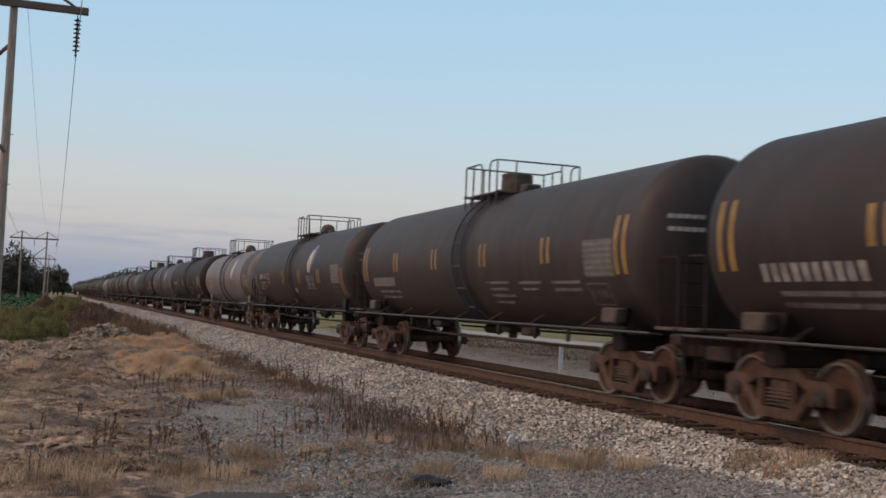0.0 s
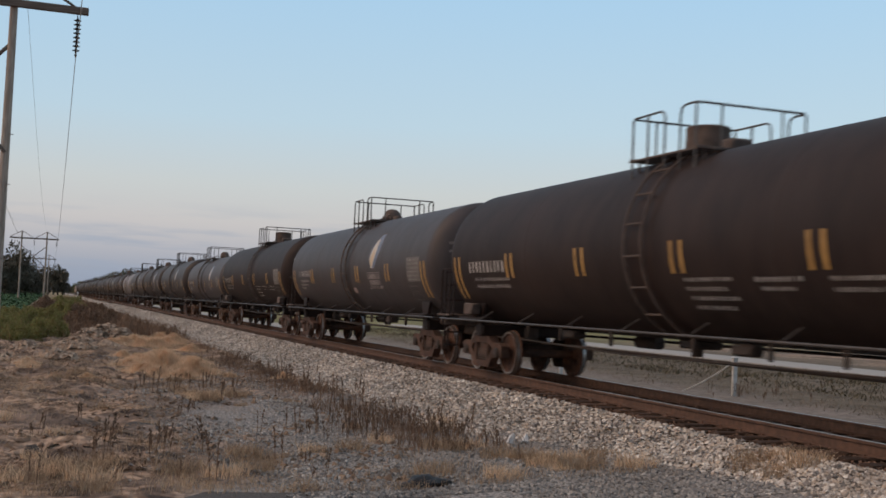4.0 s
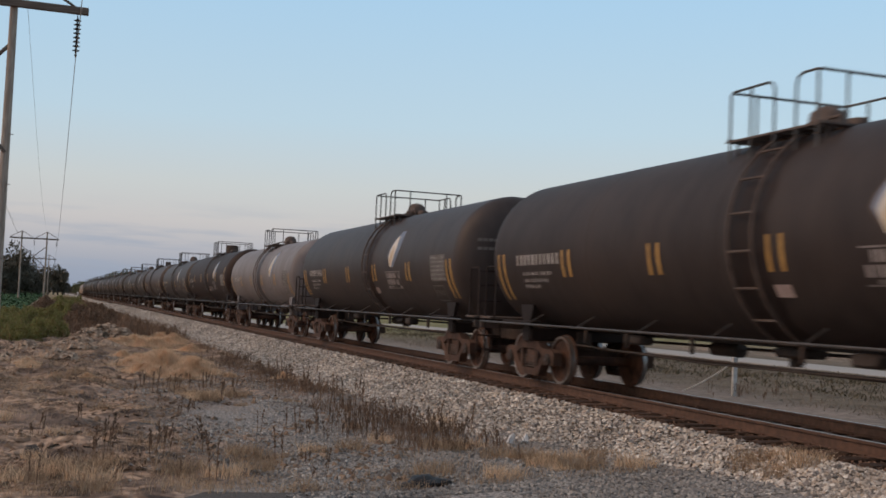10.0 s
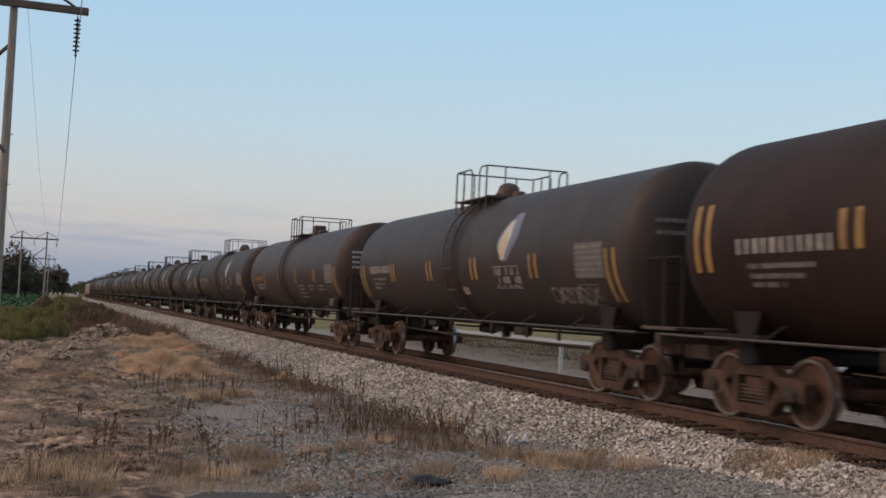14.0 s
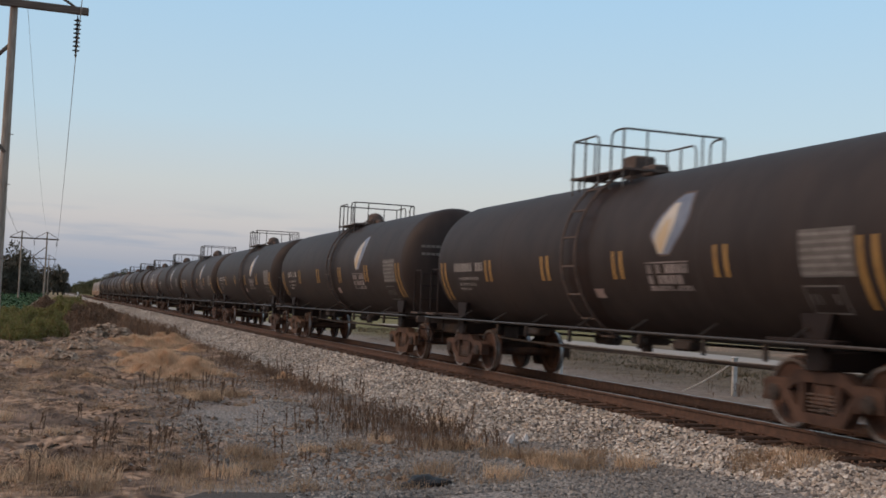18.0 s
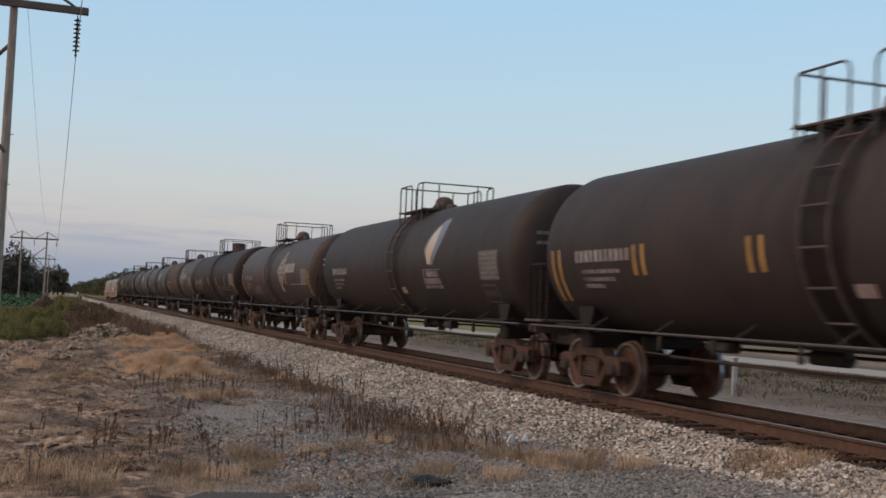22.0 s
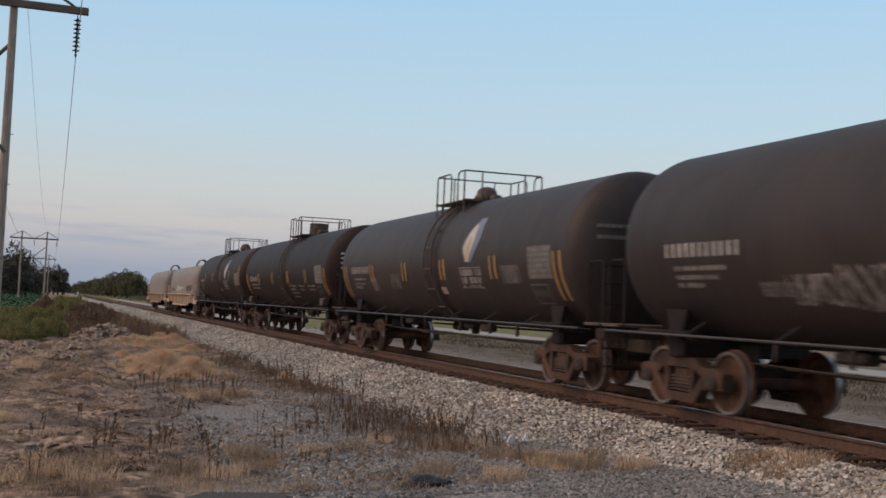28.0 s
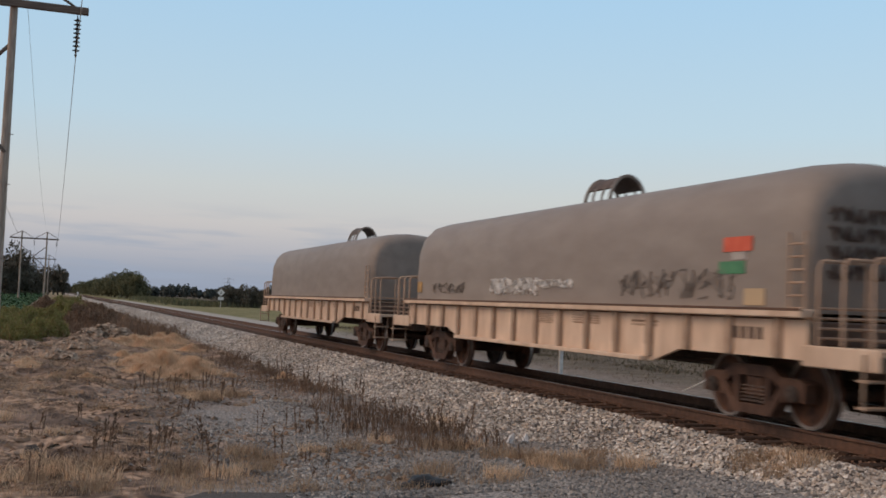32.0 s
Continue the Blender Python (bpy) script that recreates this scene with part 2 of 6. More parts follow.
M_GREENWEED = island_mat("green_weeds", [(0.1552, 0.1702, 0.058), (0.2242, 0.224, 0.082), (0.2818, 0.2632, 0.1), (0.1782, 0.1848, 0.068), (0.322, 0.2576, 0.125), (0.253, 0.1792, 0.09)], thin=0.4)
M_REDWEED = island_mat("reddish_brown_weeds", [(0.155, 0.098, 0.068), (0.225, 0.142, 0.097), (0.185, 0.122, 0.082), (0.29, 0.20, 0.137)])
M_CROP = island_mat("crop_leaves", [(0.0369, 0.0861, 0.041), (0.0574, 0.1148, 0.0533), (0.0779, 0.1394, 0.0656), (0.04756, 0.0984, 0.04756)])
# haze over the hedgerow is painted in as lighter olive leaf tones
M_LEAF = island_mat("tree_leaves", [(0.102, 0.1032, 0.0624), (0.132, 0.132, 0.0744), (0.174, 0.1656, 0.09), (0.114, 0.114, 0.0696)])
# the woods' haze lies in these grey-green colours alone
M_LEAFFAR = island_mat("hazed_far_leaves", [(0.06, 0.068, 0.062), (0.075, 0.083, 0.075), (0.09, 0.097, 0.085)])
M_BARK = mat("bark", (0.05, 0.04, 0.032), (0.10, 0.08, 0.065), 0.9, scale=8, bump=0.5, stretch=(4, 4, 0.7))
M_POLE = mat("weathered_grey_pole_wood", (0.325, 0.26, 0.2145), (0.52, 0.4355, 0.364), 0.9, scale=5, bump=0.3, bscale=12, stretch=(6.5, 6.5, 0.455), stain=(0.169, 0.13, 0.104), stain_scale=1.5)
M_ARM = mat("dark_weathered_crossarm_timber", (0.10, 0.075, 0.062), (0.18, 0.14, 0.115), 0.9, scale=5, bump=0.3, bscale=14, stretch=(0.35, 5, 5))
M_INSUL = mat("dark_glazed_porcelain", (0.02, 0.018, 0.022), (0.04, 0.035, 0.04), 0.25, scale=5, bump=0)
M_WIRE = mat("weathered_aluminium_wire", (0.36, 0.36, 0.37), (0.50, 0.50, 0.51), 0.5, scale=5, bump=0)
M_SIGN = mat("white_sign_sheet", (0.66, 0.66, 0.66), (0.76, 0.76, 0.75), 0.5, scale=5, bump=0)
M_POST = mat("white_painted_post", (0.55, 0.54, 0.52), (0.72, 0.71, 0.69), 0.7, scale=7, bump=0.1, stain=(0.3, 0.25, 0.2), stain_scale=3, stain_amt=0.4)
M_ASPHALT = mat("worn_asphalt", (0.062, 0.057, 0.054), (0.13, 0.12, 0.112), 0.9, scale=40, bump=0.5, bscale=150, vary=0)
M_ROADFAR = mat("pale_gravel_road", (0.3142, 0.2992, 0.2768), (0.4114, 0.389, 0.3665), 0.95, scale=9, bump=0.4, bscale=40, vary=0)
M_SHEET = mat("black_plastic_sheet", (0.012, 0.011, 0.011), (0.02, 0.018, 0.018), 0.5, scale=9, bump=0.2)
M_PAPER = mat("white_crumpled_paper", (0.55, 0.54, 0.53), (0.68, 0.67, 0.66), 0.8, scale=9, bump=0.2)
M_CLOD = island_mat("brown_soil_clods", [(0.13, 0.085, 0.06), (0.22, 0.15, 0.105), (0.32, 0.225, 0.155), (0.17, 0.115, 0.08), (0.27, 0.20, 0.15)])
M_ROCK = mat("dark_grey_rock", (0.06, 0.052, 0.048), (0.12, 0.105, 0.095), 0.9, scale=9, bump=0.5)


def ground_material():
    """Bare brown soil, dry thatch, grey gravel towards the ballast and green turf beyond, mixed by plan position."""
    m = bpy.data.materials.new("verge_ground")
    m.use_nodes = True
    nd, ln = m.node_tree.nodes, m.node_tree.links
    bsdf = nd["Principled BSDF"]
    bsdf.inputs["Roughness"].default_value = 0.95
    bsdf.inputs["Specular IOR Level"].default_value = 0.15
    geo, sep = nd.new("ShaderNodeNewGeometry"), nd.new("ShaderNodeSeparateXYZ")
    ln.new(geo.outputs["Position"], sep.inputs[0])

    def noisy(scale, detail=6):
        n = nd.new("ShaderNodeTexNoise")
        n.inputs["Scale"].default_value, n.inputs["Detail"].default_value = scale, detail
        ln.new(geo.outputs["Position"], n.inputs["Vector"])
        return n.outputs["Fac"]

    def ramp(fac, a, b, lo=0.35, hi=0.65):
        r = nd.new("ShaderNodeValToRGB")
        r.color_ramp.elements[0].position, r.color_ramp.elements[1].position = lo, hi
        r.color_ramp.elements[0].color, r.color_ramp.elements[1].color = (*a, 1), (*b, 1)
        ln.new(fac, r.inputs[0])
        return r.outputs["Color"]

    def mixed(fac, a, b):
        x = nd.new("ShaderNodeMix")
        x.data_type = "RGBA"
        ln.new(fac, x.inputs["Factor"])
        ln.new(a, x.inputs["A"])
        ln.new(b, x.inputs["B"])
        return x.outputs["Result"]

    def step(axis, a, b, wob=2.0, scale=0.5):
        ad, mu, sb = nd.new("ShaderNodeMath"), nd.new("ShaderNodeMath"), nd.new("ShaderNodeMapRange")
        mu.operation = "MULTIPLY_ADD"
        ln.new(noisy(scale, 4), mu.inputs[0])
        mu.inputs[1].default_value, mu.inputs[2].default_value = 2 * wob, -wob
        ln.new(sep.outputs[axis], ad.inputs[0])
        ln.new(mu.outputs[0], ad.inputs[1])
        sb.inputs["From Min"].default_value, sb.inputs["From Max"].default_value = a, b
        ln.new(ad.outputs[0], sb.inputs["Value"])
        return sb.outputs[0]

    soil = ramp(noisy(1.8), (0.070, 0.052, 0.045), (0.30, 0.22, 0.172), 0.40, 0.62)
    thatch = ramp(noisy(6), (0.16, 0.11, 0.08), (0.54, 0.385, 0.28), 0.38, 0.62)
    near = mixed(ramp(noisy(1.3), (0, 0, 0), (1, 1, 1), 0.47, 0.55), soil, thatch)
    gravel = ramp(noisy(26), (0.13, 0.122, 0.117), (0.44, 0.415, 0.39))
    patch = mixed(step("Y", 21.0, 27.0, 7.0, 0.35), gravel, near)
    near = mixed(step("X", 1.6, 3.4, 3.0, 0.45), near, patch)
    turf = ramp(noisy(0.35), (0.16, 0.155, 0.068), (0.27, 0.235, 0.12))
    near = mixed(step("Y", 95.0, 150.0, 12.0, 0.1), near, mixed(ramp(noisy(0.5), (0, 0, 0), (1, 1, 1)), turf, thatch))
    field = ramp(noisy(3.0), (0.045, 0.055, 0.028), (0.085, 0.095, 0.045))
    near = mixed(step("X", -2.6, -2.9, 0.25, 0.3), near, mixed(step("Y", 56.0, 60.0, 2.0, 0.3), near, field))
    dry = ramp(noisy(1.1), (0.115, 0.093, 0.069), (0.195, 0.160, 0.120))
    pale = ramp(noisy(5), (0.22, 0.178, 0.148), (0.33, 0.268, 0.225))
    sand = ramp(noisy(5), (0.36, 0.335, 0.30), (0.48, 0.45, 0.41))
    far = mixed(step("X", 17.0, 19.5, 1.2, 0.4), pale, dry)
    far = mixed(step("X", 38.0, 41.0, 1.0, 0.2), far, mixed(ramp(noisy(0.2), (0, 0, 0), (1, 1, 1)), dry, thatch))
    remote = mixed(step("X", 14.6, 15.4, 0.4), turf, sand)
    remote = mixed(step("X", 18.6, 20.0, 0.8), remote, turf)
    remote = mixed(step("Y", 330.0, 350.0, 8.0, 0.05), remote, mixed(step("X", 40.0, 44.0, 2.0, 0.1), turf, dry))
    far = mixed(step("Y", 62.0, 84.0, 5.0, 0.1), far, remote)
    col = mixed(step("X", 10.0, 10.2, 0.0), near, far)
    ln.new(col, bsdf.inputs["Base Color"])
    bp = nd.new("ShaderNodeBump")
    bp.inputs["Strength"].default_value, bp.inputs["Distance"].default_value = 1.0, 0.09
    ln.new(noisy(9, 9), bp.inputs["Height"])
    ln.new(bp.outputs[0], bsdf.inputs["Normal"])
    return m


M_GROUND = ground_material()


def bed_material():
    """Crushed stone seen from farther off: cells of differing tone with dark joints."""
    m = bpy.data.materials.new("ballast_bed")
    m.use_nodes = True
    nd, ln = m.node_tree.nodes, m.node_tree.links
    bsdf = nd["Principled BSDF"]
    bsdf.inputs["Roughness"].default_value = 0.95
    bsdf.inputs["Specular IOR Level"].default_value = 0.15
    tc = nd.new("ShaderNodeTexCoord")
    vo, ve = nd.new("ShaderNodeTexVoronoi"), nd.new("ShaderNodeTexVoronoi")
    ve.feature = "DISTANCE_TO_EDGE"
    for n in (vo, ve):
        n.inputs["Scale"].default_value = 10.0
        ln.new(tc.outputs["Object"], n.inputs["Vector"])
    sp, rp, re = nd.new("ShaderNodeSeparateColor"), nd.new("ShaderNodeValToRGB"), nd.new("ShaderNodeValToRGB")
    ln.new(vo.outputs["Color"], sp.inputs[0])
    e = rp.color_ramp.elements
    e[0].color, e[1].color = (0.16, 0.144, 0.129, 1), (0.80, 0.735, 0.645, 1)
    e.new(0.5).color = (0.50, 0.447, 0.393, 1)
    ln.new(sp.outputs[0], rp.inputs[0])
    re.color_ramp.elements[0].color, re.color_ramp.elements[1].color = (0.25, 0.25, 0.25, 1), (1, 1, 1, 1)
    re.color_ramp.elements[0].position, re.color_ramp.elements[1].position = 0.02, 0.16
    ln.new(ve.outputs["Distance"], re.inputs[0])
    mx = nd.new("ShaderNodeMix")
    mx.data_type, mx.blend_type = "RGBA", "MULTIPLY"
    mx.inputs["Factor"].default_value = 1.0
    ln.new(rp.outputs["Color"], mx.inputs["A"])
    ln.new(re.outputs["Color"], mx.inputs["B"])
    ln.new(mx.outputs["Result"], bsdf.inputs["Base Color"])
    bp = nd.new("ShaderNodeBump")
    bp.inputs["Strength"].default_value, bp.inputs["Distance"].default_value = 1.0, 0.06
    ln.new(ve.outputs["Distance"], bp.inputs["Height"])
    ln.new(bp.outputs[0], bsdf.inputs["Normal"])
    return m


M_BED = bed_material()


# ---- mesh helpers ----
class Geo:
    """Collects vertices and faces of one part."""

    def __init__(self):
        self.v, self.f = [], []

    def add(self, verts, faces):
        n = len(self.v)
        self.v += [tuple(p) for p in verts]
        self.f += [tuple(i + n for i in q) for q in faces]
        return self

    def box(self, c, s, ch=0.0, m=None):
        """Box of size s about c with chamfered edges ch."""
        hx, hy, hz = s[0] / 2, s[1] / 2, s[2] / 2
        bm = bmesh.new()
        bmesh.ops.create_cube(bm, size=1.0)
        for p in bm.verts:
            p.co = Vector((p.co.x * 2 * hx, p.co.y * 2 * hy, p.co.z * 2 * hz))
        if ch > 0:
            bmesh.ops.bevel(bm, geom=list(bm.edges), offset=ch, segments=1, affect="EDGES", profile=0.5)
        bm.verts.index_update()
        vs = [(m @ p.co if m else p.co) + Vector(c) for p in bm.verts]
        self.add(vs, [[p.index for p in q.verts] for q in bm.faces])
        bm.free()
        return self

    def tube(self, pts, r, n=6, r1=None, cap=True):
        """Round bar along points."""
        pts = [Vector(p) for p in pts]
        rings, k = [], len(pts)
        prev = None
        for i, p in enumerate(pts):
            d = (pts[min(i + 1, k - 1)] - pts[max(i - 1, 0)]).normalized()
            if prev is None:
                a = Vector((0, 0, 1)) if abs(d.z) < 0.9 else Vector((1, 0, 0))
                u = d.cross(a).normalized()
            else:
                u = (prev - d * prev.dot(d)).normalized()
            prev = u
            w = d.cross(u)
            rr = r if r1 is None else r + (r1 - r) * i / (k - 1)
            rings.append([p + rr * (math.cos(2 * math.pi * j / n) * u + math.sin(2 * math.pi * j / n) * w) for j in range(n)])
        vs = [q for ring in rings for q in ring]
        fs = [(i * n + j, i * n + (j + 1) % n, (i + 1) * n + (j + 1) % n, (i + 1) * n + j) for i in range(k - 1) for j in range(n)]
        if cap:
            fs += [tuple(range(n - 1, -1, -1)), tuple(range((k - 1) * n, k * n))]
        return self.add(vs, fs)

    def lathe(self, prof, n=24, axis="x", at=(0, 0, 0)):
        """Profile of (along, radius) turned about an axis."""
        vs, fs = [], []
        for a, r in prof:
            for j in range(n):
                c, s = r * math.cos(2 * math.pi * j / n), r * math.sin(2 * math.pi * j / n)
                p = {"x": (a, c, s), "y": (c, a, s), "z": (c, s, a)}[axis]
                vs.append((p[0] + at[0], p[1] + at[1], p[2] + at[2]))
        for i in range(len(prof) - 1):
            for j in range(n):
                fs.append((i * n + j, i * n + (j + 1) % n, (i + 1) * n + (j + 1) % n, (i + 1) * n + j))
        return self.add(vs, fs)

    def prism(self, poly, x0, x1):
        """Polygon in (y, z) drawn out along x."""
        n = len(poly)
        vs = [(x0, y, z) for y, z in poly] + [(x1, y, z) for y, z in poly]
        fs = [tuple(range(n)), tuple(range(2 * n - 1, n - 1, -1))]
        fs += [(j, (j + 1) % n, n + (j + 1) % n, n + j) for j in range(n)]
        return self.add(vs, fs)

    def mesh(self, name, smooth=35, fix=True):
        me = bpy.data.meshes.new(name)
        me.from_pydata(self.v, [], self.f)
        if fix:
            bm = bmesh.new()
            bm.from_mesh(me)
            bmesh.ops.recalc_face_normals(bm, faces=bm.faces)
            bm.to_mesh(me)
            bm.free()
        if smooth:
            me.shade_smooth()
            me.set_sharp_from_angle(angle=radians(smooth))
        return me


def put(name, me, material, parent=None, m=None, label=""):
    """One mesh object on shared mesh data, under a parent, with its own material."""
    if not me.materials:
        me.materials.append(material)
    ob = new(name, me)
    if me.materials[0] != material:
        ob.material_slots[0].link = "OBJECT"
        ob.material_slots[0].material = material
    if parent:
        ob.parent = parent
    if m is not None:
        ob.matrix_basis = m
    return tagged(ob, label)


def part(name, geo, material, parent=None, label="", m=None, smooth=35):
    return put(name, geo.mesh(name, smooth), material, parent, m, label)


def soup(name, verts, faces, material, parent=None):
    """Many loose pieces in one mesh, from arrays."""
    me = bpy.data.meshes.new(name)
    me.from_pydata(verts.tolist() if hasattr(verts, "tolist") else verts, [], faces.tolist() if hasattr(faces, "tolist") else faces)
    me.materials.append(material)
    ob = new(name, me)
    if parent:
        ob.parent = parent
    return ob


rng = np.random.default_rng(7)
TRACK = 10.05          # x of the track's middle; the rail heads lie at z = 0
GROUND = -0.72


def bumps(x, y):
    return (noise.noise((x * 0.35, y * 0.35, 0.3)) * 0.08 + noise.noise((x * 1.3, y * 1.1, 4.1)) * 0.09 + noise.noise((x * 2.6, y * 2.1, 7.7)) * 0.06)


def ground_z(x, y):
    z = GROUND
    if -12 < x < 40 and 5 < y < 120:
        k = ((1.5 if x < 2.5 else 0.8) if x < 8 else 0.5) * min(1.0, max(0.0, (y - 12.6) / 1.4))
        z += bumps(x, y) * k
        z += 0.18 * math.exp(-((x - 0.5) / 2.6) ** 2 - ((y - 36) / 14) ** 2)
    if 4 < x < 12.5 and y < 18.5:      # the verge climbs towards the crossing
        z += 0.30 * min(1.0, (18.5 - y) / 8) * min(1.0, (x - 4.0) / 4) * min(1.0, max(0.0, (11.6 - x) / 2.4))
    return z


# ---- ground ----
def build_ground():
    def axis(near0, near1, step, far):
        a = list(np.arange(near0, near1 + 1e-6, step))
        lo, hi, s = [], [], step
        p = near1
        while p < far:
            s *= 1.35
            p += s
            hi.append(p)
        s, p = step, near0
        while p > -far:
            s *= 1.35
            p -= s
            lo.append(p)
        return lo[::-1] + a + hi
    xs, ys = axis(-6, 20, 0.2, 4000), axis(9, 62, 0.25, 4000)
    vs = [(x, y, ground_z(x, y)) for y in ys for x in xs]
    n = len(xs)
    fs = [(j * n + i, j * n + i + 1, (j + 1) * n + i + 1, (j + 1) * n + i) for j in range(len(ys) - 1) for i in range(n - 1)]
    g = Geo()
    g.v, g.f = vs, fs
    tagged(part("ground", g, M_GROUND, smooth=60), "dry brown verge ground with gravel and distant turf", kind="structure")


build_ground()
g = Geo().box((-9.54, 5.06, GROUND - 0.122), (37, 17.9, 0.26), 0.03, Matrix.Rotation(radians(-10), 3, "Z"))
tagged(part("road", g, M_ASPHALT), "worn dark asphalt road meeting the crossing", kind="structure")
g = Geo().box((33.8, 35, GROUND - 0.07), (3.7, 150, 0.24), 0.04)
tagged(part("road_far", g, M_ROADFAR), "pale gravel road running beside the track", kind="structure")

# ---- railway track ----
Y0, Y1 = 4.0, 900.0


def build_track():
    prof = [(-3.35, -0.86), (-1.66, -0.29), (-1.30, -0.30), (1.30, -0.29), (1.66, -0.29), (3.35, -0.86)]
    ys = list(np.arange(Y0, 60, 0.5)) + list(np.arange(60, Y1, 20.0)) + [Y1]
    vs, n = [], len(prof)
    for y in ys:
        for i, (x, z) in enumerate(prof):
            w = noise.noise((x * 2, y * 0.8, 2.0)) * (0.12 if i in (0, n - 1) else 0.03)
            vs.append((TRACK + x + w, y, z + w * 0.4))
    fs = [(j * n + i, j * n + i + 1, (j + 1) * n + i + 1, (j + 1) * n + i) for j in range(len(ys) - 1) for i in range(n - 1)]
    g = Geo()
    g.v, g.f = vs, fs
    bed = tagged(part("ballast_bed", g, M_BED, smooth=60), "pale crushed stone ballast bed under the track", kind="structure")
    track = tagged(new("railway_track"), "single railway track with rusty rails on timber sleepers", "railway track", kind="structure")
    # rail: foot, web, head
    sec = [(-0.07, -0.172), (0.07, -0.172), (0.07, -0.16), (0.012, -0.14), (0.010, -0.045), (0.037, -0.035), (0.037, -0.006), (0.030, -0.0005),
           (-0.030, -0.0005), (-0.037, -0.006), (-0.037, -0.035), (-0.010, -0.045), (-0.012, -0.14), (-0.07, -0.16)]
    for sx in (-0.7525, 0.7525):
        g = Geo()
        k = len(sec)
        vs = [(x, Y0, z) for x, z in sec] + [(x, Y1, z) for x, z in sec]
        g.add(vs, [tuple(range(k)), tuple(range(2 * k - 1, k - 1, -1))] + [(j, (j + 1) % k, k + (j + 1) % k, k + j) for j in range(k)])
        rail = part("rail", g, M_RAIL, track, "rusty steel rail", pose(TRACK + sx, 0, 0))
        g = Geo().box((0, (Y0 + Y1) / 2, 0.0005), (0.046, Y1 - Y0, 0.003), 0)
        part("running_surface", g, M_RAILTOP, rail, "worn shiny rail head")
    tie = Geo().box((0, 0, 0), (2.6, 0.23, 0.17), 0.015).mesh("sleeper", 0)
    plate = Geo().box((0, 0, 0), (0.34, 0.18, 0.014), 0.003).box((-0.11, 0.05, 0.012), (0.03, 0.03, 0.03), 0.004).box((0.11, -0.05, 0.012), (0.03, 0.03, 0.03), 0.004).mesh("tie_plate", 0)
    r = random.Random(5)
    y, i, rest = Y0 + 0.2, 0, Geo()
    while y < 420:
        dx, rot = r.uniform(-0.06, 0.06), r.uniform(-1.6, 1.6)
        if i < 150:
            t = put("sleeper", tie, M_TIE, track, pose(TRACK + dx, y, -0.262, 0, 0, rot))
            if i < 70:
                put("tie_plate", plate, M_RAIL, t, pose(-0.7525 - dx, 0, 0.089))
                put("tie_plate", plate, M_RAIL, t, pose(0.7525 - dx, 0, 0.089))
        else:
            rest.box((TRACK + dx, y, -0.262), (2.6, 0.23, 0.17), 0)
        y += 0.5 + r.uniform(-0.02, 0.02)
        i += 1
    tagged(part("far_sleepers", rest, M_TIE, track, smooth=0), kind="stuff")


build_track()


def stones(n, place, size, seed):
    """n irregular stones: place(u) gives x, y, z; each is a jittered, squashed octahedron-like block."""
    r = np.random.default_rng(seed)
    base = np.array([(1, 0, 0), (-1, 0, 0), (0, 1, 0), (0, -1, 0), (0, 0, 1), (0, 0, -1), (.62, .62, .5), (-.62, -.62, .5)], float)
    tri = np.array([(6, 0, 2), (6, 2, 4), (6, 4, 0), (7, 1, 3), (7, 3, 4), (7, 4, 1), (2, 1, 4), (3, 0, 4)])          # the underside lies hidden
    pos = place(n, r)
    n = len(pos)
    s = size[0] + (size[1] - size[0]) * r.random((n, 1, 1)) ** 1.8
    v = base[None] * (1 + r.uniform(-0.35, 0.35, (n, 8, 3))) * s * np.stack([r.uniform(0.7, 1.25, n), r.uniform(0.7, 1.25, n), r.uniform(0.55, 0.9, n)], 1)[:, None, :]
    a = r.uniform(0, 2 * math.pi, n)
    b = r.uniform(-0.6, 0.6, n)
    ca, sa, cb, sb = np.cos(a), np.sin(a), np.cos(b), np.sin(b)
    y2 = v[:, :, 1] * cb[:, None] - v[:, :, 2] * sb[:, None]
    z2 = v[:, :, 1] * sb[:, None] + v[:, :, 2] * cb[:, None]
    x3 = v[:, :, 0] * ca[:, None] - y2 * sa[:, None]
    y3 = v[:, :, 0] * sa[:, None] + y2 * ca[:, None]
    v = np.stack([x3, y3, z2], 2) + pos[:, None, :]
    f = tri[None] + 8 * np.arange(n)[:, None, None]
    return v.reshape(-1, 3), f.reshape(-1, 3)


def slope_place(n, r):
    """Positions over the near shoulder of the ballast, denser close by."""
    y = 9.0 + 100 * r.random(n) ** 2.0
    d = 1.27 + (3.50 - 1.27) * r.random(n) ** 0.95 + r.normal(0, 0.07, n)
    d = d + r.normal(0, 0.12, n) * (d > 2.9)
    z = np.where(d < 1.66, -0.275 + (d - 1.3) * 0.02, -0.268 - (d - 1.66) / (3.35 - 1.66) * 0.59)
    z = np.maximum(z, GROUND + 0.0) + r.uniform(-0.01, 0.075, n) * (d > 1.42)
    return np.stack([TRACK - d, y, z], 1)


v, f = stones(135000, slope_place, (0.018, 0.046), 3)
v2, f2 = stones(24000, lambda n, r: slope_place(n, r) + np.stack([np.zeros(n), 30 + 35 * r.random(n), np.zeros(n)], 1), (0.03, 0.065), 13)
v, f = np.concatenate([v, v2]), np.concatenate([f, f2 + len(v)])
tagged(soup("ballast_stones", v, f, M_STONE), "pale crushed stones heaped along the track shoulder", "ballast", kind="stuff")


def crib_place(n, r):
    y = 6.0 + 44 * r.random(n) ** 1.4
    x = TRACK + r.uniform(-1.42, 1.3, n)
    return np.stack([x, y, np.full(n, -0.27) + r.uniform(0, 0.03, n)], 1)


